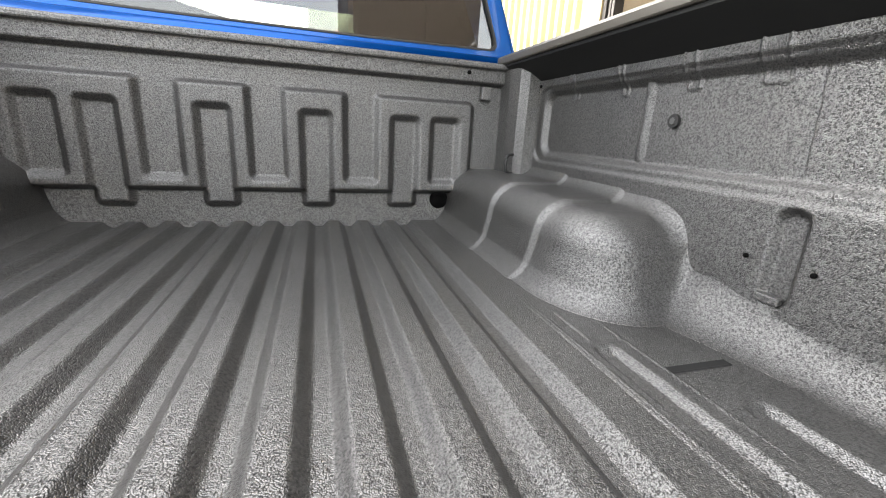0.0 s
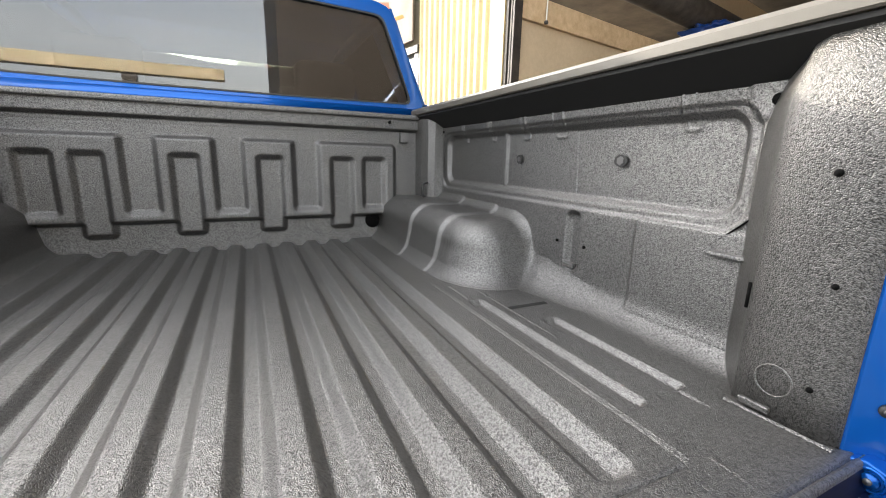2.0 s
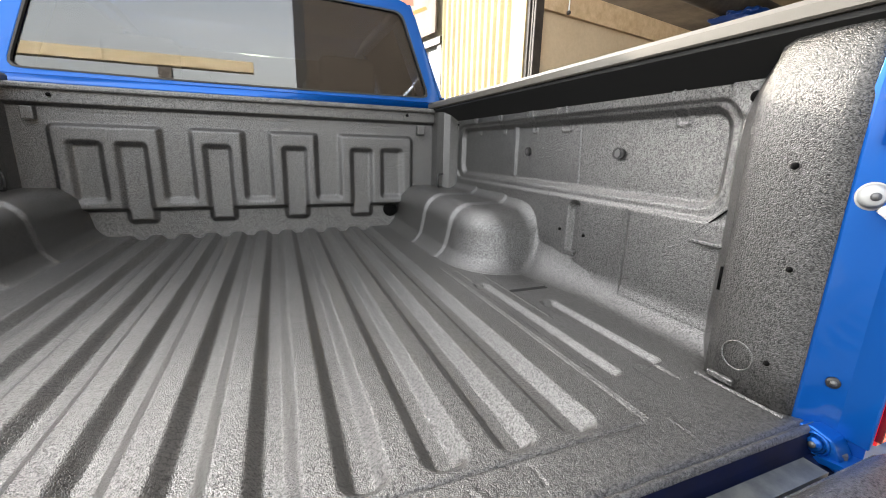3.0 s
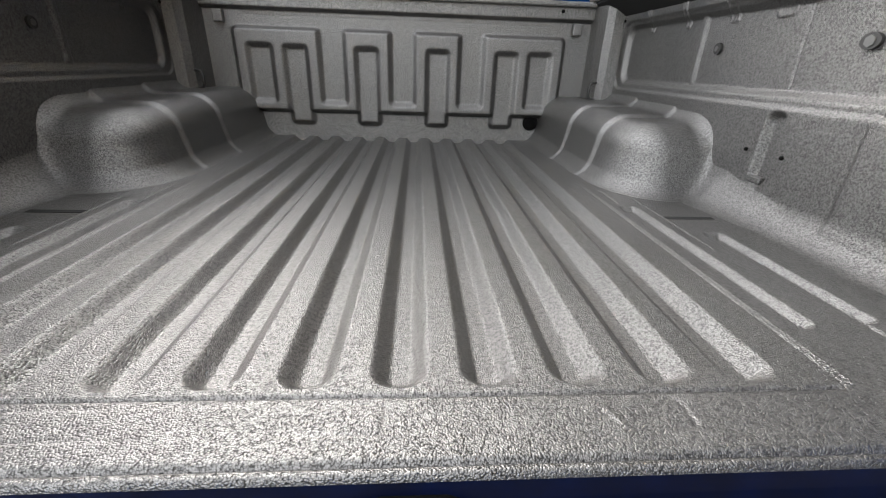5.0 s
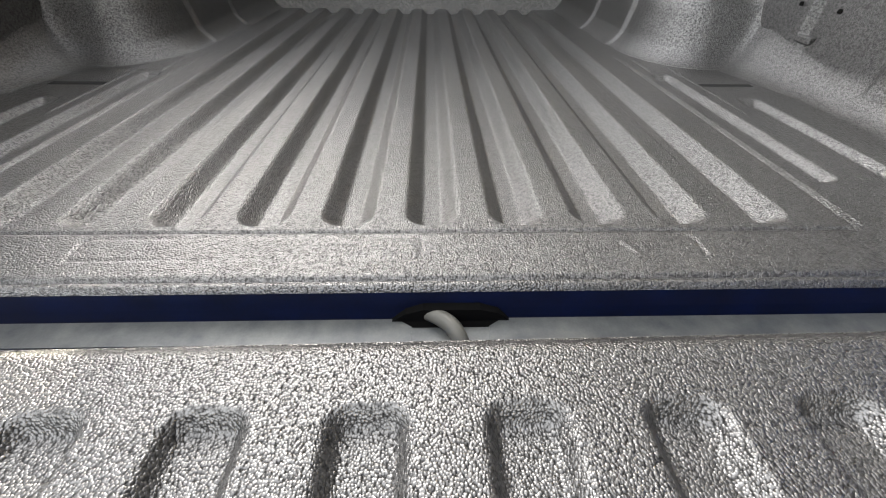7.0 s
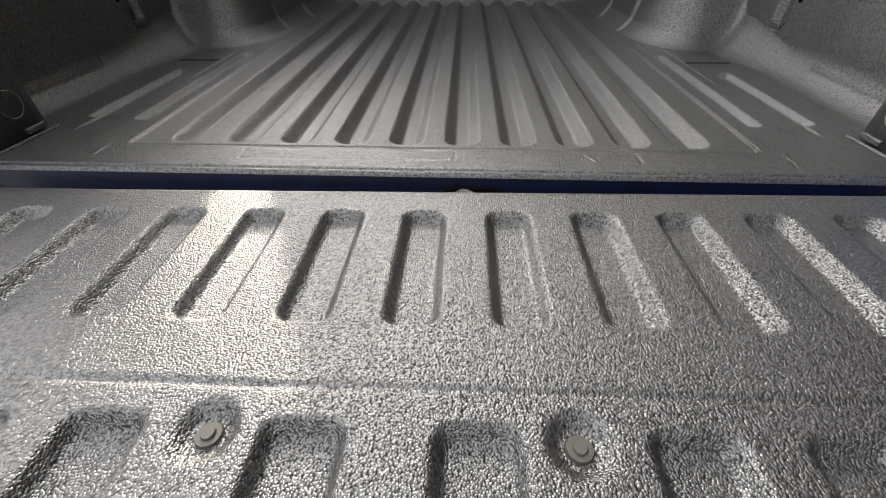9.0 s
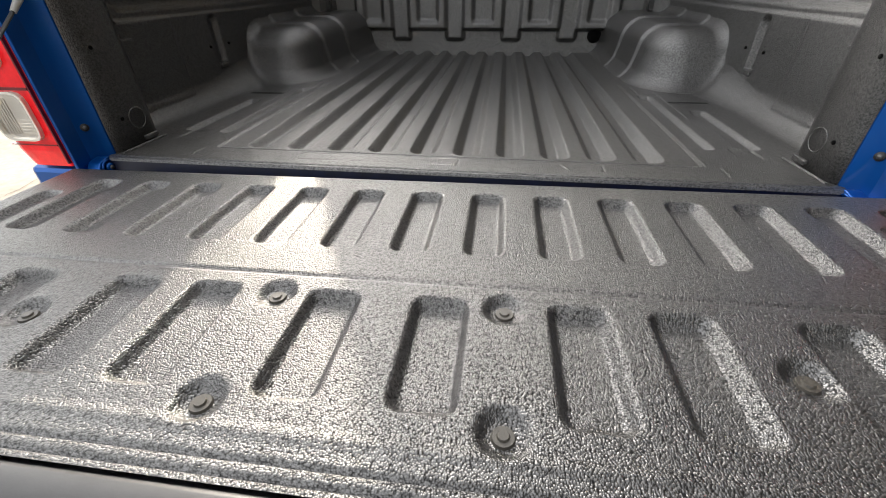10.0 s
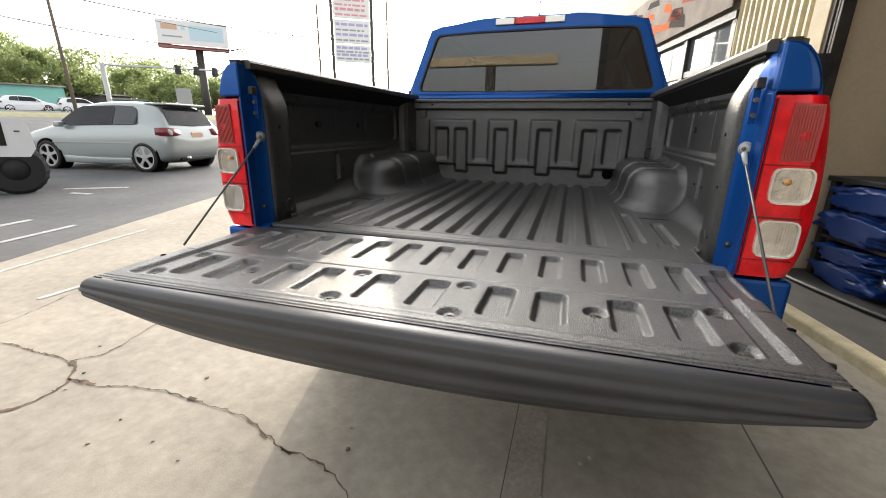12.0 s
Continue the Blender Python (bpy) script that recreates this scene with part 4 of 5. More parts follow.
# ---- building beside the truck ----
FACADE = Matrix.Translation((2.14, 2.98, 0)) @ Matrix.Rotation(math.atan2(0.187, 0.982), 4, "Z")
shop = thing("building", "cream corrugated metal workshop with an open bay", "building")
shop.matrix_world = FACADE
post_dark = material("dark weathered steel", (0.05, 0.045, 0.04), 0.5, metal=0.4)
vary(post_dark, 8, (0.035, 0.03, 0.028), (0.075, 0.065, 0.055))
frame_dark = material("dark bronze window frame", (0.030, 0.026, 0.02), 0.5)
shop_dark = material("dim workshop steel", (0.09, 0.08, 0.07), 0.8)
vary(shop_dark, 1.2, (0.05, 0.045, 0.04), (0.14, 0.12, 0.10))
pane = material("mirror-like shop glass", (0.10, 0.11, 0.11), 0.03, spec=1.0)
timber = material("raw timber", (0.50, 0.36, 0.21), 0.75)
vary(timber, 14, (0.42, 0.30, 0.17), (0.58, 0.43, 0.27))
# cladding and walls run on unseen to 7 m to block the sky
yv = np.arange(0.25, 1.45, 0.008)
prof = 0.018 * np.clip(np.sin(yv / 0.098 * 2 * np.pi) * 1.8, -1, 1)
Yc, Zc = np.meshgrid(yv, np.array([0.0, 2.2, 7.0]))
sheet("corrugated_panel", np.tile(0.02 + prof, (3, 1)), Yc, Zc, cream_metal, shop, "cream corrugated steel cladding", smooth=False, flip=True)
trim_cream = material("cream painted corner trim", (0.34, 0.26, 0.13), 0.6)
vary(trim_cream, 3, (0.30, 0.225, 0.11), (0.38, 0.295, 0.155))
boxed("corner_trim", -0.03, 0.10, 0.05, 0.25, 0.0, 7.0, trim_cream, shop, "cream corner trim", bevel=0.004)
boxed("trim_lip", -0.045, -0.028, 0.05, 0.085, 0.0, 7.0, trim_cream, shop, bevel=0.003)
for y, w in ((-0.055, 0.022), (-0.025, 0.02), (0.012, 0.03)):
    boxed("door_track", -0.02 - w / 2, 0.06, y, y + w, 0.0, 4.0, post_dark, shop, "dark steel door track", bevel=0.003)
boxed("partition", 0.08, 7.0, 0.0, 0.12, 0.0, 2.35, beige, shop, "beige board partition wall")
boxed("partition_beam", 0.08, 7.0, -0.035, 0.12, 2.35, 2.55, timber, shop, "raw timber top beam", bevel=0.004)
boxed("lower_wall", 0.04, 0.20, 1.45, 12.0, 0.0, 0.55, cream_metal, shop)
tan_wall = material("tan painted upper wall", (0.30, 0.25, 0.16), 0.7)
vary(tan_wall, 1.0, (0.18, 0.145, 0.088), (0.235, 0.195, 0.122), detail=6)
boxed("upper_wall", 0.04, 0.20, 1.45, 12.0, 2.36, 7.0, tan_wall, shop)
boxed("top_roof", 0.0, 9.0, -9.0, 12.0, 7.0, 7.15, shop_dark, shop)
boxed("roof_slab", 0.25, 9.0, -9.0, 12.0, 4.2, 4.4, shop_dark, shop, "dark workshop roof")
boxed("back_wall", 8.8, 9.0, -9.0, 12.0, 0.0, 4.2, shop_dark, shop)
boxed("end_wall", 0.0, 9.0, -9.2, -9.0, 0.0, 4.2, beige, shop)
# unseen overhang, added to keep skylight off the truck's right
boxed("unseen_overhang", -1.3, 0.0, -9.0, -0.5, 4.35, 4.5, shop_dark, shop, "unseen dark overhang added above the bay to block skylight")
# unseen lintel, set dark to cut light from the bay side
boxed("bay_lintel", 0.0, 0.2, -9.0, -0.06, 4.4, 7.0, post_dark, shop)
for k in range(4):
    y0 = 1.45 + 1.15 * k
    win = boxed("window_frame", 0.0, 0.10, y0, y0 + 0.10, 0.5, 2.40, frame_dark, shop, "dark bronze window frame", bevel=0.006)
    boxed("pane", 0.05, 0.058, y0 + 0.10, y0 + 1.15, 0.55, 2.36, pane, win, "sky-reflecting window pane")
    boxed("transom", 0.01, 0.09, y0 + 0.10, y0 + 1.15, 1.86, 1.93, frame_dark, win)
boxed("window_head", -0.02, 0.10, 1.45, 6.1, 2.34, 2.42, frame_dark, shop, bevel=0.004)
boxed("window_sill", -0.04, 0.10, 1.45, 6.1, 0.50, 0.56, frame_dark, shop, bevel=0.004)
# loft beams, duct and stored sheet above the partition
for k in range(6):
    boxed("rafter", 0.3, 8.8, -0.6 - 1.3 * k, -0.5 - 1.3 * k, 3.55, 3.80, shop_dark, shop)
part("duct", cyl(bmesh.new(), (0.9, -0.10, 2.95), (6.5, -0.40, 2.75), 0.16, n=20), post_dark, shop, "dark round duct", smooth=True)
boxed("loft_panel", 1.4, 6.0, 0.0, 0.1, 2.9, 3.5, beige, shop, "pale loft board")

cord = thing("hanging_cord", "white cord with a small ring hanging in the bay", "cord")
cord.matrix_world = FACADE
rod("cord", (0.35, -0.06, 2.36), (0.35, -0.06, 3.5), 0.006, white_plastic, cord, n=8)
rod("ring", (0.35, -0.070, 2.36), (0.35, -0.050, 2.36), 0.016, post_dark, cord, n=14)

# banner over the windows: plain shapes in its colours
banner_cloth = material("weathered banner", (0.36, 0.32, 0.26), 0.8)
vary(banner_cloth, 3, (0.10, 0.075, 0.055), (0.19, 0.15, 0.115))
banner = boxed("banner", -0.055, -0.035, 1.50, 9.0, 2.46, 3.25, banner_cloth, shop, "printed banner with orange and black shapes")
red_brown = material("red-brown print", (0.30, 0.07, 0.04), 0.9, spec=0.1)
orange = material("orange print", (0.75, 0.13, 0.03), 0.9, spec=0.1)
black_print = material("black print", (0.03, 0.03, 0.03), 0.9, spec=0.1)
rnd = random.Random(3)
for k in range(44):
    y, z, w, h = rnd.uniform(1.6, 8.3), rnd.uniform(2.5, 3.05), rnd.uniform(0.15, 0.6), rnd.uniform(0.05, 0.22)
    bm = bmesh.new()
    bm.faces.new([bm.verts.new((-0.0575, y + a * w, z + b * h + 0.25 * a * h)) for a, b in ((0, 0), (1, 0.3), (0.8, 1), (0.1, 0.8))])
    part("print_shape", bm, rnd.choice((orange, orange, red_brown, black_print)), banner)

kerb_mix = material("chipped yellowish concrete", (0.42, 0.36, 0.22), 0.85)
vary(kerb_mix, 7, (0.30, 0.26, 0.17), (0.50, 0.44, 0.29), detail=9)
bumps(kerb_mix, [(90, 0.5, 0.004)])
kerb = part("kerb", box(bmesh.new(), -0.62, -0.515, -3.4, 1.6, -0.02, 0.07, 0.02, 3), kerb_mix, None)
kerb.matrix_world = FACADE
tagged(kerb, "chipped yellowish concrete kerb beside the bay", "kerb", kind="structure")
# floor concrete with the building's shade mixed into the colour
shade_concrete = material("workshop concrete darkened for shade", (0.10, 0.09, 0.08), 0.7)
vary(shade_concrete, 2.5, (0.022, 0.021, 0.02), (0.055, 0.05, 0.046), detail=8)
shop_floor = part("floor", box(bmesh.new(), -0.51, 8.8, -9.0, 0.0, 0.0, 0.012), shade_concrete, None)
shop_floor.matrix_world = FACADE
tagged(shop_floor, "dark workshop floor with the bay's shade in its colour", "floor", kind="structure")

# bench with blue sheeting and a black top inside the bay
blue_tarp = material("blue plastic sheeting", (0.004, 0.030, 0.15), 0.35)
bench = thing("workbench", "low steel workbench under crumpled blue sheeting", "workbench")
bench.matrix_world = FACADE
boxed("benchtop", 0.20, 2.1, -0.80, -0.05, 0.80, 0.84, black_plastic, bench, "black worktop", bevel=0.006)
boxed("lower_shelf", 0.22, 2.05, -0.78, -0.07, 0.34, 0.37, post_dark, bench, bevel=0.004)
for x in (0.22, 2.0):
    for y in (-0.78, -0.12):
        boxed("leg", x, x + 0.05, y, y + 0.05, 0.0, 0.80, post_dark, bench)


def crumple(name, x0, x1, y0, y1, z0, z1, seed, mat, label, category):
    """A crumpled bundle of sheeting: a box of folds pushed about by noise."""
    bm = bmesh.new()
    bmesh.ops.create_icosphere(bm, subdivisions=5, radius=1.0)
    for v in bm.verts:
        n = noise.noise(v.co * 2.6 + Vector((seed, 0, 0))) * 0.28 + noise.noise(v.co * 6.5 + Vector((0, seed, 0))) * 0.13
        p = v.co * (1 + n)
        p = Vector([max(-1, min(1, c * 1.25)) for c in p])
        v.co = Vector(((x0 + x1) / 2 + p.x * (x1 - x0) / 2, (y0 + y1) / 2 + p.y * (y1 - y0) / 2, (z0 + z1) / 2 + p.z * (z1 - z0) / 2))
    ob = part(name, bm, mat, None, smooth=True)
    ob.matrix_world = FACADE
    return tagged(ob, label, category)


for x0, x1, y0, y1, z0, z1, seed, lab in ((0.14, 0.75, -0.80, -0.08, 0.37, 0.60, 1.0, "folded blue plastic sheeting on the bench shelf"), (0.16, 0.78, -0.78, -0.10, 0.585, 0.79, 5.0, "crumpled blue plastic sheeting on folded sheeting"), (0.85, 1.6, -0.82, -0.08, 0.37, 0.78, 3.0, "crumpled blue plastic sheeting on the bench shelf"), (0.14, 0.72, -0.80, -0.10, 0.012, 0.20, 7.0, "folded blue plastic sheeting under the bench"), (0.15, 0.74, -0.78, -0.12, 0.185, 0.33, 9.0, "folded blue plastic sheeting under the bench"), (0.05, 0.62, -1.45, -0.88, 0.012, 0.36, 12.0, "blue plastic bundle on the workshop floor")):
    crumple("tarpaulin", x0, x1, y0, y1, z0, z1, seed, blue_tarp, lab, "tarpaulin")
hose = part("hose", tube([(2.02, 3.05, 0.03), (2.10, 2.73, 0.03), (2.155, 2.505, 0.03), (2.255, 2.20, 0.03), (2.36, 1.93, 0.03), (2.6, 1.4, 0.03)], 0.016, 10), black_plastic, None, smooth=True)
tagged(hose, "black rubber hose lying on the workshop floor", "hose")
crumple("tarpaulin", 2.6, 3.6, -0.6, -0.05, 2.50, 2.76, 4.0, blue_tarp, "folded blue sheeting on the loft beam", "tarpaulin")


# ---- silver hatchback ----
RISE = 2.15


def polar(az, dist):
    """A place seen from the walk's end at an angle to the left of straight ahead."""
    return (0.33 - dist * math.sin(radians(az)), -1.21 + dist * math.cos(radians(az)))


silver = material("silver paint", (0.32, 0.35, 0.355), 0.3, metal=0.4, coat=1.0)
car_glass = material("dark car glass", (0.02, 0.024, 0.026), 0.04, spec=0.8)
alloy = material("alloy wheel", (0.55, 0.55, 0.56), 0.3, metal=0.9)
white_paint = material("white car paint", (0.78, 0.79, 0.80), 0.3, coat=1.0)


lamp_dark = material("smoked red lamp", (0.16, 0.012, 0.02), 0.3, coat=0.3)
plate_mix = material("pale orange plate", (0.62, 0.40, 0.28), 0.5)


def car_wheel(parent, x, y, r=0.318, w=0.20, spokes=5):
    bm = bmesh.new()
    s = 1 if y > 0 else -1
    prof = [(r * 0.79, -0.5), (r * 0.95, -0.5), (r, -0.36), (r, 0.36), (r * 0.95, 0.5), (r * 0.79, 0.5)]
    loft(bm, [[(x + q * math.cos(a), y + o * w, r + q * math.sin(a)) for q, o in prof] for a in np.linspace(0, 2 * math.pi, 37)], caps=False)
    wheel = part("wheel", bm, rubber, parent, "black tyre", smooth=True)
    bm = bmesh.new()
    face = y + s * w * 0.40
    loft(bm, [[(x + q * math.cos(a), face + s * o, r + q * math.sin(a)) for q, o in ((r * 0.80, 0.014), (r * 0.80, -0.06), (r * 0.70, -0.06), (r * 0.70, 0.012))] for a in np.linspace(0, 2 * math.pi, 37)], caps=False)
    cyl(bm, (x, face - s * 0.04, r), (x, face + s * 0.01, r), r * 0.17, n=20)
    for k in range(spokes):
        a = 2 * math.pi * k / spokes + 0.3
        u, v = Vector((math.cos(a), 0, math.sin(a))), Vector((-math.sin(a), 0, math.cos(a)))
        c = Vector((x, face, r))
        ring = [[c + u * d + v * h * t + Vector((0, s * o, 0)) for t, o in ((-1, -0.02), (1, -0.02), (1, 0.006), (-1, 0.006))] for d, h in ((r * 0.10, 0.040), (r * 0.38, 0.026), (r * 0.58, 0.036), (r * 0.72, 0.085))]
        loft(bm, ring)
    part("rim", bm, alloy, wheel, "five-spoke alloy rim")
    # near-black disc gives the shade between the spokes
    rod("spoke_backing", (x, face - s * 0.09, r), (x, face - s * 0.07, r), r * 0.70, dark, wheel, n=28)
    return wheel


def hatchback(name, at, turn, paint, label, length=4.2):
    """A compact hatchback: x runs from the tail (0) to the nose, y across."""
    c = thing(name, label, "car")
    L = length
    # side outline stations: x, sill z, belt z, roof z, half width at belt, half width at roof
    st = [(-0.02, 0.42, 0.70, 0.70, 0.64, 0.56), (0.02, 0.30, 0.86, 0.88, 0.78, 0.70), (0.09, 0.24, 0.965, 1.02, 0.83, 0.72), (0.28, 0.18, 0.99, 1.34, 0.86, 0.64), (0.40, 0.15, 0.99, 1.45, 0.87, 0.62), (0.80, 0.15, 0.985, 1.505, 0.875, 0.62), (1.5, 0.15, 0.96, 1.525, 0.878, 0.63), (2.1, 0.15, 0.94, 1.49, 0.878, 0.63), (2.5, 0.15, 0.93, 1.375, 0.87, 0.62), (2.95, 0.15, 0.92, 1.09, 0.865, 0.66), (3.15, 0.15, 0.91, 0.975, 0.86, 0.70), (3.7, 0.15, 0.84, 0.87, 0.84, 0.64), (4.05, 0.28, 0.71, 0.75, 0.78, 0.57), (4.2, 0.36, 0.58, 0.62, 0.66, 0.48)]
    rings = []
    for x, sill, belt, roof, wb, wr in st:
        x *= L / 4.2
        half = [(wb * 0.94, sill), (wb, sill + 0.14), (wb * 1.01, (sill + belt) / 2 + 0.03), (wb, belt), (wr + (wb - wr) * 0.12, roof - (roof - belt) * 0.10), (wr * 0.86, roof), (wr * 0.4, roof + 0.012)]
        rings.append([(x, y, z) for y, z in half] + [(x, -y, z) for y, z in half[::-1]])
    bod = part("body", loft(bmesh.new(), rings), paint, c, smooth=True)
    sub = bod.modifiers.new("round", "SUBSURF")
    sub.levels = sub.render_levels = 2
    for s in (-1, 1):
        # side glass, set just proud of the body's slope
        for pts in (((0.74, 1.06), (0.80, 1.03), (1.345, 1.015), (1.345, 1.425), (0.90, 1.405), (0.82, 1.36), (0.76, 1.24)), ((1.36, 1.015), (2.84, 0.995), (2.62, 1.17), (2.42, 1.32), (2.22, 1.40), (1.36, 1.425))):
            quad = []
            for x, z in pts:
                t = (z - 0.96) / 0.5
                quad.append((x * L / 4.2, s * (0.884 - 0.222 * t ** 1.1), z))
            bm = bmesh.new()
            vs = [bm.verts.new(p) for p in quad]
            bm.faces.new(vs)
            bmesh.ops.solidify(bm, geom=bm.faces[:], thickness=-0.012 * s)
            part("side_window", bm, car_glass, c, "tinted side glass")
        part("side_trim", box(bmesh.new(), 0.95, 3.05, min(s * 0.872, s * 0.892), max(s * 0.872, s * 0.892), 0.60, 0.635, 0.006), paint, c)
        part("side_skirt", box(bmesh.new(), 1.02, 2.86, min(s * 0.78, s * 0.865), max(s * 0.78, s * 0.865), 0.155, 0.34, 0.03), paint, c, smooth=True)
        part("mirror", box(bmesh.new(), 2.62, 2.78, min(s * 0.86, s * 1.0), max(s * 0.86, s * 1.0), 0.95, 1.07, 0.03), paint, c)
        lamp = [[(x - n * 0.022, s * (y + m * 0.022), z0), (x + n * 0.05, s * (y - m * 0.05), z0), (x + t + n * 0.05, s * (y - 0.02 - m * 0.05), z1), (x + t - n * 0.022, s * (y - 0.02 + m * 0.022), z1)] for x, y, n, m, t, z0, z1 in ((0.005, 0.49, 1.0, 0.0, 0.055, 0.81, 0.93), (0.008, 0.64, 1.0, 0.1, 0.055, 0.785, 0.955), (0.040, 0.775, 0.75, 0.65, 0.05, 0.78, 0.965), (0.12, 0.848, 0.25, 0.97, 0.03, 0.785, 0.965), (0.27, 0.876, 0.0, 1.0, 0.01, 0.81, 0.955))]
        part("rear_lamp", loft(bmesh.new(), lamp), lamp_dark, c, "dark red tail lamp", smooth=True)
    bm = bmesh.new()
    vs = [bm.verts.new(p) for p in ((0.085, -0.66, 1.02), (0.06, 0.0, 1.00), (0.085, 0.66, 1.02), (0.275, 0.58, 1.385), (0.25, 0.0, 1.40), (0.275, -0.58, 1.385))]
    bm.faces.new(vs)
    bmesh.ops.solidify(bm, geom=bm.faces[:], thickness=0.05)
    part("tailgate_window", bm, car_glass, c, "dark tailgate window")
    part("spoiler", box(bmesh.new(), 0.17, 0.70, -0.60, 0.60, 1.445, 1.485, 0.018), paint, c, "roof spoiler")
    boxed("number_plate", -0.012, 0.03, -0.17, 0.17, 0.745, 0.86, plate_mix, c, "pale orange number plate", bevel=0.004)
    boxed("lower_bumper", 0.03, 0.2, -0.52, 0.52, 0.24, 0.32, black_plastic, c, bevel=0.02)
    rod("exhaust", (-0.03, 0.35, 0.30), (0.2, 0.35, 0.30), 0.035, steel, c)
    for x in (0.66, 3.24):
        for y in (-0.77, 0.77):
            s = 1 if y > 0 else -1
            car_wheel(c, x * L / 4.2, s * 0.80)
            # wheel arch shade as a near-black disc
            rod("wheel_arch", (x * L / 4.2, s * 0.60, 0.335), (x * L / 4.2, s * 0.868, 0.335), 0.362, dark, c, n=32)
    c.matrix_world = pose(*at, 0, 0, turn) @ Matrix.Scale(1.12 if paint is silver else 1.18, 4)
    return c


hatchback("hatchback_car", (-9.22, 7.54, -0.02), 187.0, silver, "silver three-door hatchback car parked on asphalt")
hatchback("parked_car", (*polar(63.2, 70), RISE), 62, white_paint, "white car parked far off by the road", 4.4)
hatchback("parked_car", (*polar(59.2, 70), RISE), 66, white_paint, "white hatchback parked far off by the road", 4.0)

# white utility vehicle at the edge of the lot
ute = thing("utility_vehicle", "white utility vehicle with big black knobbly tyres", "vehicle")
part("body", prism(bmesh.new(), [(-1.1, 0.70), (0.84, 0.61), (0.93, 0.74), (0.90, 1.20), (0.82, 1.25), (-1.1, 1.28)], "y", -0.76, 0.70), white_paint, ute, "white painted rear body")
boxed("side_panel", 0.10, 0.60, -0.768, -0.755, 0.80, 1.22, car_glass, ute, "grey side pane", bevel=0.004)
boxed("handle_slot", 0.72, 0.79, -0.766, -0.755, 1.02, 1.04, dark, ute)
boxed("underside", -1.0, 0.85, -0.5, 0.5, 0.5, 0.72, dark, ute, bevel=0.03)
for x in (0.62, -1.9):
    for y in (-0.62, 0.62):
        bm = bmesh.new()
        loft(bm, [[(x + q * math.cos(a), y + o, 0.41 + q * math.sin(a)) for q, o in ((0.18, -0.13), (0.36, -0.14), (0.41 + 0.012 * (k % 2), -0.09), (0.41 + 0.012 * (k % 2), 0.09), (0.36, 0.14), (0.18, 0.13))] for k, a in enumerate(np.linspace(0, 2 * math.pi, 49))], caps=False)
        w = part("wheel", bm, rubber, ute, "black knobbly tyre")
        rod("rim", (x, y - 0.12, 0.41), (x, y + 0.12, 0.41), 0.19, rubber, w, n=20)
ute.matrix_world = pose(-9.49, 3.05, -0.02, 0, 0, 63)

# ---- far surroundings ----
leaf = material("foliage", (0.09, 0.12, 0.04), 0.6)
vary(leaf, 0.8, (0.09, 0.12, 0.04), (0.20, 0.24, 0.09), coords="Object")
lt = leaf.node_tree
through_leaf = lt.nodes.new("ShaderNodeBsdfTranslucent")
through_leaf.inputs["Color"].default_value = (0.38, 0.45, 0.20, 1)
leaf_mix = lt.nodes.new("ShaderNodeMixShader")
leaf_mix.inputs["Fac"].default_value = 0.55
lt.links.new(lt.nodes["Principled BSDF"].outputs[0], leaf_mix.inputs[1])
lt.links.new(through_leaf.outputs[0], leaf_mix.inputs[2])
lt.links.new(leaf_mix.outputs[0], lt.nodes["Material Output"].inputs["Surface"])
bark = material("bark", (0.16, 0.12, 0.09), 0.9)
bumps(bark, [(30, 0.6, 0.02)])


def tree(at, height, spread, seed, leaves=3200):
    """A tapered trunk with limbs and a ragged crown of small leaf blades."""
    rnd = random.Random(seed)
    g = np.random.RandomState(seed)
    t = thing("tree", "broad green tree in hazy light", "tree", at, group="trees along the road")
    bm = bmesh.new()
    top = Vector((rnd.uniform(-0.4, 0.4), rnd.uniform(-0.4, 0.4), height * 0.62))
    cyl(bm, (0, 0, 0), top * 0.6, 0.24, 0.17, 10)
    cyl(bm, top * 0.6, top, 0.17, 0.09, 8)
    heads = []
    for k in range(9):
        a = 2 * math.pi * k / 9 + rnd.uniform(-0.3, 0.3)
        base = top * rnd.uniform(0.22, 0.95)
        tip = base + Vector((math.cos(a) * spread * rnd.uniform(0.45, 0.9), math.sin(a) * spread * rnd.uniform(0.45, 0.9), height * rnd.uniform(0.05, 0.32)))
        cyl(bm, base, tip, 0.08, 0.03, 6)
        heads.append((tip, spread * rnd.uniform(0.25, 0.5)))
    heads.append((top + Vector((0, 0, height * 0.22)), spread * 0.5))
    part("trunk", bm, bark, t, smooth=True)
    pick = g.randint(0, len(heads), leaves)
    c = np.array([h[0] for h in heads])[pick]
    r = np.array([h[1] for h in heads])[pick]
    d = g.normal(size=(leaves, 3))
    d /= np.linalg.norm(d, axis=1)[:, None]
    p = c + d * (r * g.uniform(0.35, 1.05, leaves) ** 0.6)[:, None] * (1, 1, 0.72)
    u, v = g.normal(size=(leaves, 3)), g.normal(size=(leaves, 3))
    u /= np.linalg.norm(u, axis=1)[:, None]
    v -= (u * v).sum(1)[:, None] * u
    v /= np.linalg.norm(v, axis=1)[:, None]
    size = g.uniform(0.16, 0.40, leaves)[:, None]
    co = np.stack([p - u * size, p + v * size * 0.5, p + u * size, p - v * size * 0.5], 1).reshape(-1, 3)
    me = bpy.data.meshes.new("crown")
    me.from_pydata(co.tolist(), [], np.arange(len(co)).reshape(-1, 4).tolist())
    link_mesh("crown", me, leaf, t)
    return t


rnd = random.Random(21)
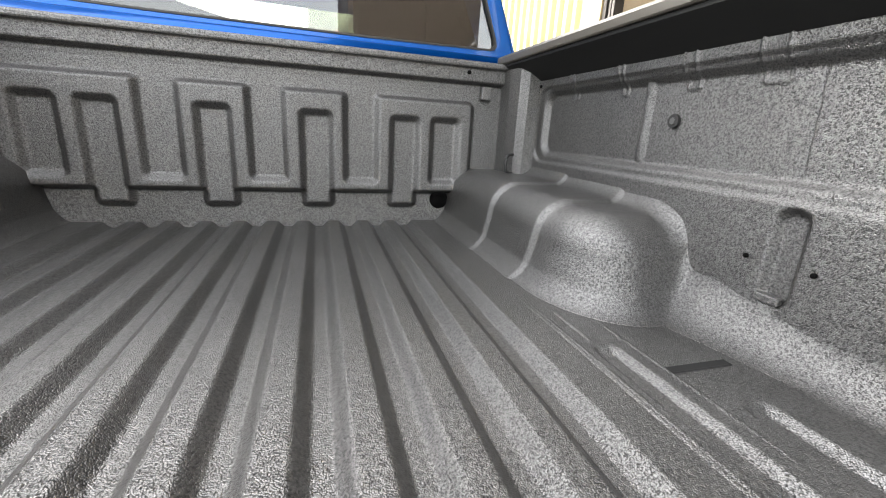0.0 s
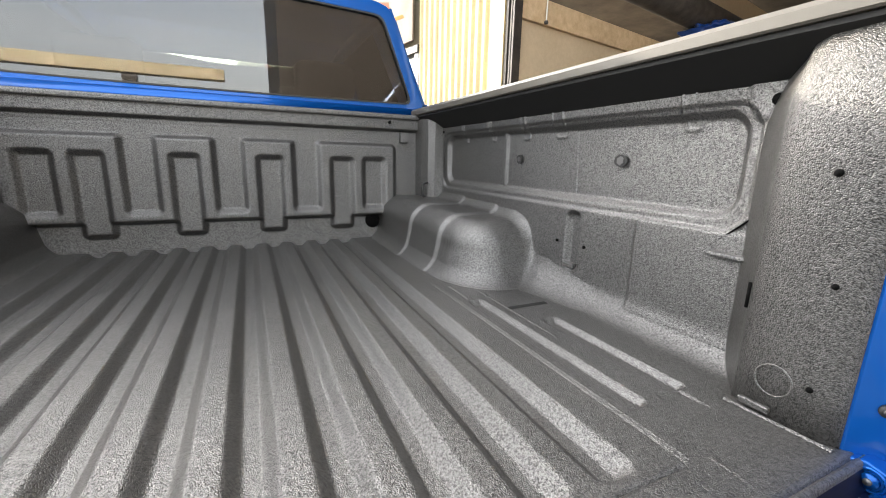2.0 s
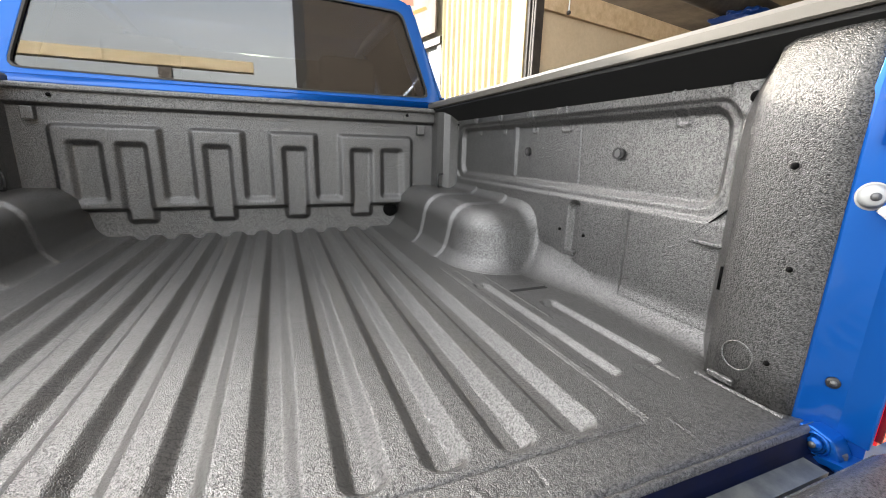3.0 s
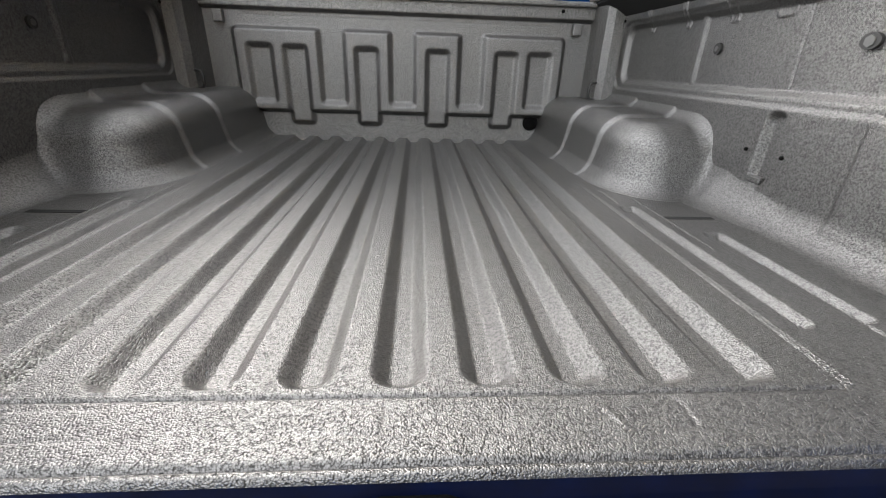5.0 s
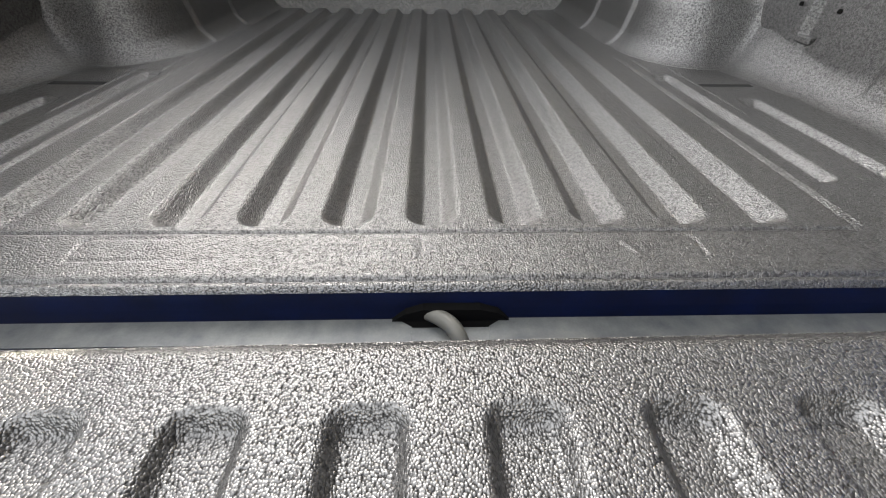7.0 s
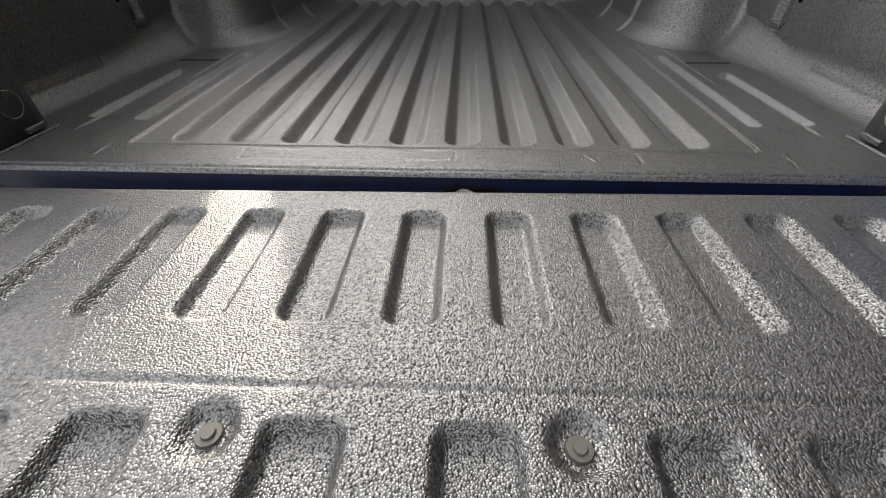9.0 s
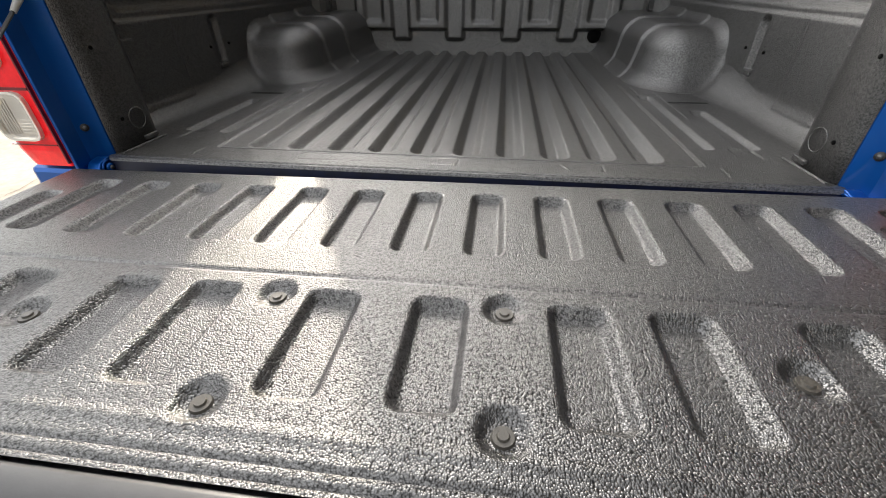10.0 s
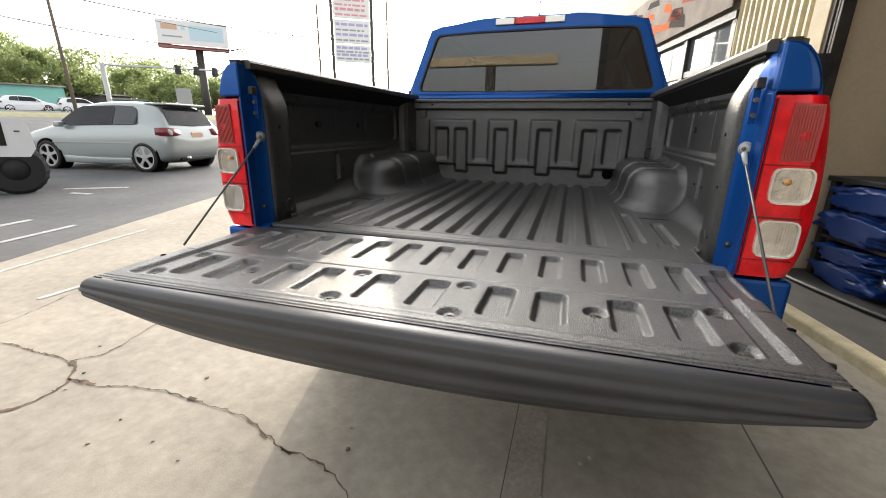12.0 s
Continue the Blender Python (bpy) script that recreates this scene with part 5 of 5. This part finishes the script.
for k in range(36):
    az = 78 - 2.5 * (k % 19) + rnd.uniform(-0.8, 0.8) - (1.25 if k > 18 else 0)
    d = rnd.uniform(84, 98) if k < 19 else rnd.uniform(102, 120)
    h = d * (0.112 if az > 58 else 0.098 if az > 46 else 0.085) * rnd.uniform(0.85, 1.15) * 1.1 + 1.2
    if 53.4 < az < 55.6 and k < 19:
        continue
    tree((*polar(az, d), RISE if az > 39 else -0.02), h - (RISE if az > 39 else 0), h * 0.42, 100 + k)
grey_print = material("grey print", (0.32, 0.34, 0.38), 0.5)

# billboard on one column
board = thing("billboard", "large pale billboard on a steel column", "billboard", (*polar(46.4, 62), -0.02))
board.matrix_world = pose(*polar(46.4, 62), -0.02, 0, 0, 44)
boxed("panel", -3.7, 3.7, -0.15, 0.15, 10.15, 12.75, white_plastic, board, "pale printed panel", bevel=0.03)
boxed("catwalk", -3.7, 3.7, -0.75, 0.2, 9.65, 10.0, material("red-brown steel", (0.30, 0.12, 0.10), 0.7), board, "red-brown catwalk")
rod("column", (0.4, 0, 0), (0.4, 0, 9.7), 0.45, post_dark, board, n=16)
sky_print = material("pale blue print", (0.50, 0.66, 0.72), 0.5)
for x0, x1, z0, z1, m in ((-3.2, -1.6, 11.7, 12.3, plate_mix), (-1.2, -0.8, 11.7, 12.3, sky_print), (-3.2, -1.2, 10.9, 11.05, grey_print), (-0.4, 3.2, 10.7, 12.3, sky_print)):
    boxed("print_shape", x0, x1, -0.165, -0.15, z0, z1, m, board)

# pylon sign with stacked panels
pylon = thing("pylon_sign", "tall roadside pylon sign with stacked white panels", "sign")
pylon.matrix_world = pose(*polar(28.9, 30), -0.02, 0, 0, 32)
for x in (-1.32, 1.22):
    boxed("post", x, x + 0.2, -0.1, 0.1, 0, 9.4, post_dark, pylon, "dark square post", bevel=0.01)
lilac = material("lilac print", (0.42, 0.38, 0.60), 0.5)
pink = material("pink print", (0.72, 0.30, 0.32), 0.5)
for k, (z0, z1) in enumerate(((5.20, 6.23), (6.30, 7.69), (7.78, 9.1))):
    pan = boxed("panel", -1.10, 1.20, -0.12, 0.12, z0, z1, white_plastic, pylon, "white sign panel", bevel=0.02)
    for j in range(4):
        z, x = z0 + 0.14 + j * (z1 - z0 - 0.2) / 4, -0.98
        words = random.Random(10 * k + j)
        while x < 0.85:
            w = words.uniform(0.16, 0.5)
            boxed("text_bar", x, min(x + w, 1.06), -0.128, -0.12, z, z + (0.15 if j % 2 else 0.10), pink if k == 2 else (grey_print, lilac)[j % 2], pan)
            x += w + 0.08


def pole(az, dist, h, lean, r, label):
    x, y = polar(az, dist)
    t = thing("utility_pole", label, "pole", (x, y, -0.02), group="poles along the road")
    rod("shaft", (0, 0, 0), (lean, 0, h), r, bark, t, r1=r * 0.6, n=12)
    boxed("crossarm", lean * 0.9 - 1.0, lean * 0.9 + 1.0, -0.06, 0.06, h * 0.9, h * 0.9 + 0.12, bark, t)
    return t


pole(57.8, 40, 14, -0.5, 0.12, "leaning wooden utility pole")
pole(32.9, 45, 14, 0, 0.13, "straight wooden utility pole")
pole(24.5, 40, 14, 0, 0.12, "straight wooden utility pole")
pole(42.1, 62, 11.2, 0, 0.09, "slim wooden utility pole")
mast = thing("traffic_signal", "traffic signal mast with a long arm", "signal", (*polar(55.0, 48), -0.02))
pale_steel = material("pale galvanised steel", (0.45, 0.46, 0.45), 0.5, metal=0.3)
rod("mast", (0, 0, 0), (0, 0, 6.0), 0.20, pale_steel, mast)
d = Vector(polar(43.0, 48)) - Vector(polar(55.0, 48))
rod("arm", (0, 0, 5.9), (d.x, d.y, 6.1), 0.08, pale_steel, mast)
for f in (0.55, 0.7, 0.85):
    p = Vector((d.x * f, d.y * f, 5.9))
    boxed("signal_head", p.x - 0.18, p.x + 0.18, p.y - 0.18, p.y + 0.18, 5.5, 6.3, black_plastic, mast)
teal = material("teal painted wall", (0.22, 0.50, 0.44), 0.7)
for az, dist, w, h, mat, lab in ((61.8, 76, 9.0, 3.3, teal, "low teal roadside building"), (53.4, 80, 4.5, 2.2, teal, "low teal roadside building"), (56.3, 84, 9.0, 2.9, shop_dark, "low dark roadside building")):
    h_ = thing("roadside_building", lab, "building")
    h_.matrix_world = pose(*polar(az, dist), RISE - 0.02, 0, 0, az)
    boxed("wall", -w / 2, w / 2, 0, 5, 0, h, mat, h_)
    part("roof", prism(bmesh.new(), [(-0.4, h), (5.4, h), (2.5, h + 0.35)], "x", -w / 2 - 0.3, w / 2 + 0.3), shop_dark, h_)
    boxed("door", -0.5, 0.5, -0.05, 0.02, 0, 2.1, frame_dark, h_)
road_sign = thing("sign_board", "small pale roadside sign on a post", "sign")
road_sign.matrix_world = pose(*polar(48.2, 50), RISE - 0.02, 0, 0, 45)
boxed("board", -0.65, 0.65, -0.05, 0.05, 0.5, 2.3, pale_grey, road_sign, "pale grey board", bevel=0.02)
boxed("post", -0.06, 0.06, 0.05, 0.15, 0, 1.5, post_dark, road_sign)
verge_m = material("dry grass", (0.16, 0.17, 0.07), 0.9)
vary(verge_m, 2, (0.12, 0.13, 0.05), (0.24, 0.22, 0.11))
def rise(name, r, z, mat, label):
    """A curved strip of ground between the lot and the street, at given distances and heights."""
    A, R = np.meshgrid(np.radians(np.linspace(38, 92, 40)), np.array(r))
    Zr = np.repeat(np.array(z)[:, None], 40, 1)
    return tagged(sheet(name, 0.33 - R * np.sin(A), -1.21 + R * np.cos(A), Zr, mat, None), label, name, kind="structure")


rise("road", [15.5, 20, 26, 32, 36, 40, 60, 160], [-0.022, 0.22, 0.75, 1.3, 1.58, 1.80, RISE, RISE], asphalt, "grey asphalt rising gently to the street")
rise("verge", [33.0, 34.0, 36.5, 37.0], [1.36, 1.52, 1.68, 1.60], verge_m, "dry grass strip along the road")
# overhead cables
for rise0, slope, bow, a0, a1, d in ((8.10, 0.026, 0.0026, 72, 26, 46), (10.71, 0.060, 0.0012, 70, 26, 44), (10.10, 0.089, 0.0, 70, 44, 45)):
    pts = []
    for az in np.linspace(a0, a1, 9):
        q = az - 48
        pts.append((*polar(az, d), 1.18 + d * math.tan(radians(rise0 + slope * q + bow * q * q))))
    tagged(part("overhead_cable", tube(pts, 0.045 if bow else 0.02, 6), black_plastic, None), "thin black overhead cable", "cable", group="overhead cables")

# canopy and neighbouring wall behind the truck, mirrored in the cab's rear window
pale_timber = material("pale sunlit timber", (0.66, 0.55, 0.36), 0.7)
vary(pale_timber, 5, (0.58, 0.46, 0.28), (0.74, 0.64, 0.44), detail=8)
canopy = thing("canopy", "pale timber canopy beam on two posts", "canopy")
boxed("beam", -8.0, -0.33, -8.7, -8.4, 2.93, 3.19, pale_timber, canopy, bevel=0.02)
for x in (-7.6, -2.40):
    boxed("post", x, x + 0.28, -8.62, -8.46, 0.0, 2.93, post_dark, canopy)
rear_wall = thing("neighbour_building", "dark brown metal building behind the lot", "building")
brown_wall = material("dark brown cladding", (0.06, 0.047, 0.036), 0.7)
vary(brown_wall, 0.4, (0.052, 0.041, 0.031), (0.068, 0.054, 0.042), speckle=0.02)
boxed("wall", 1.05, 5.0, -16.0, -10.0, 0.0, 7.5, brown_wall, rear_wall)
boxed("roof", 0.9, 5.2, -16.2, -9.8, 7.5, 7.7, post_dark, rear_wall)
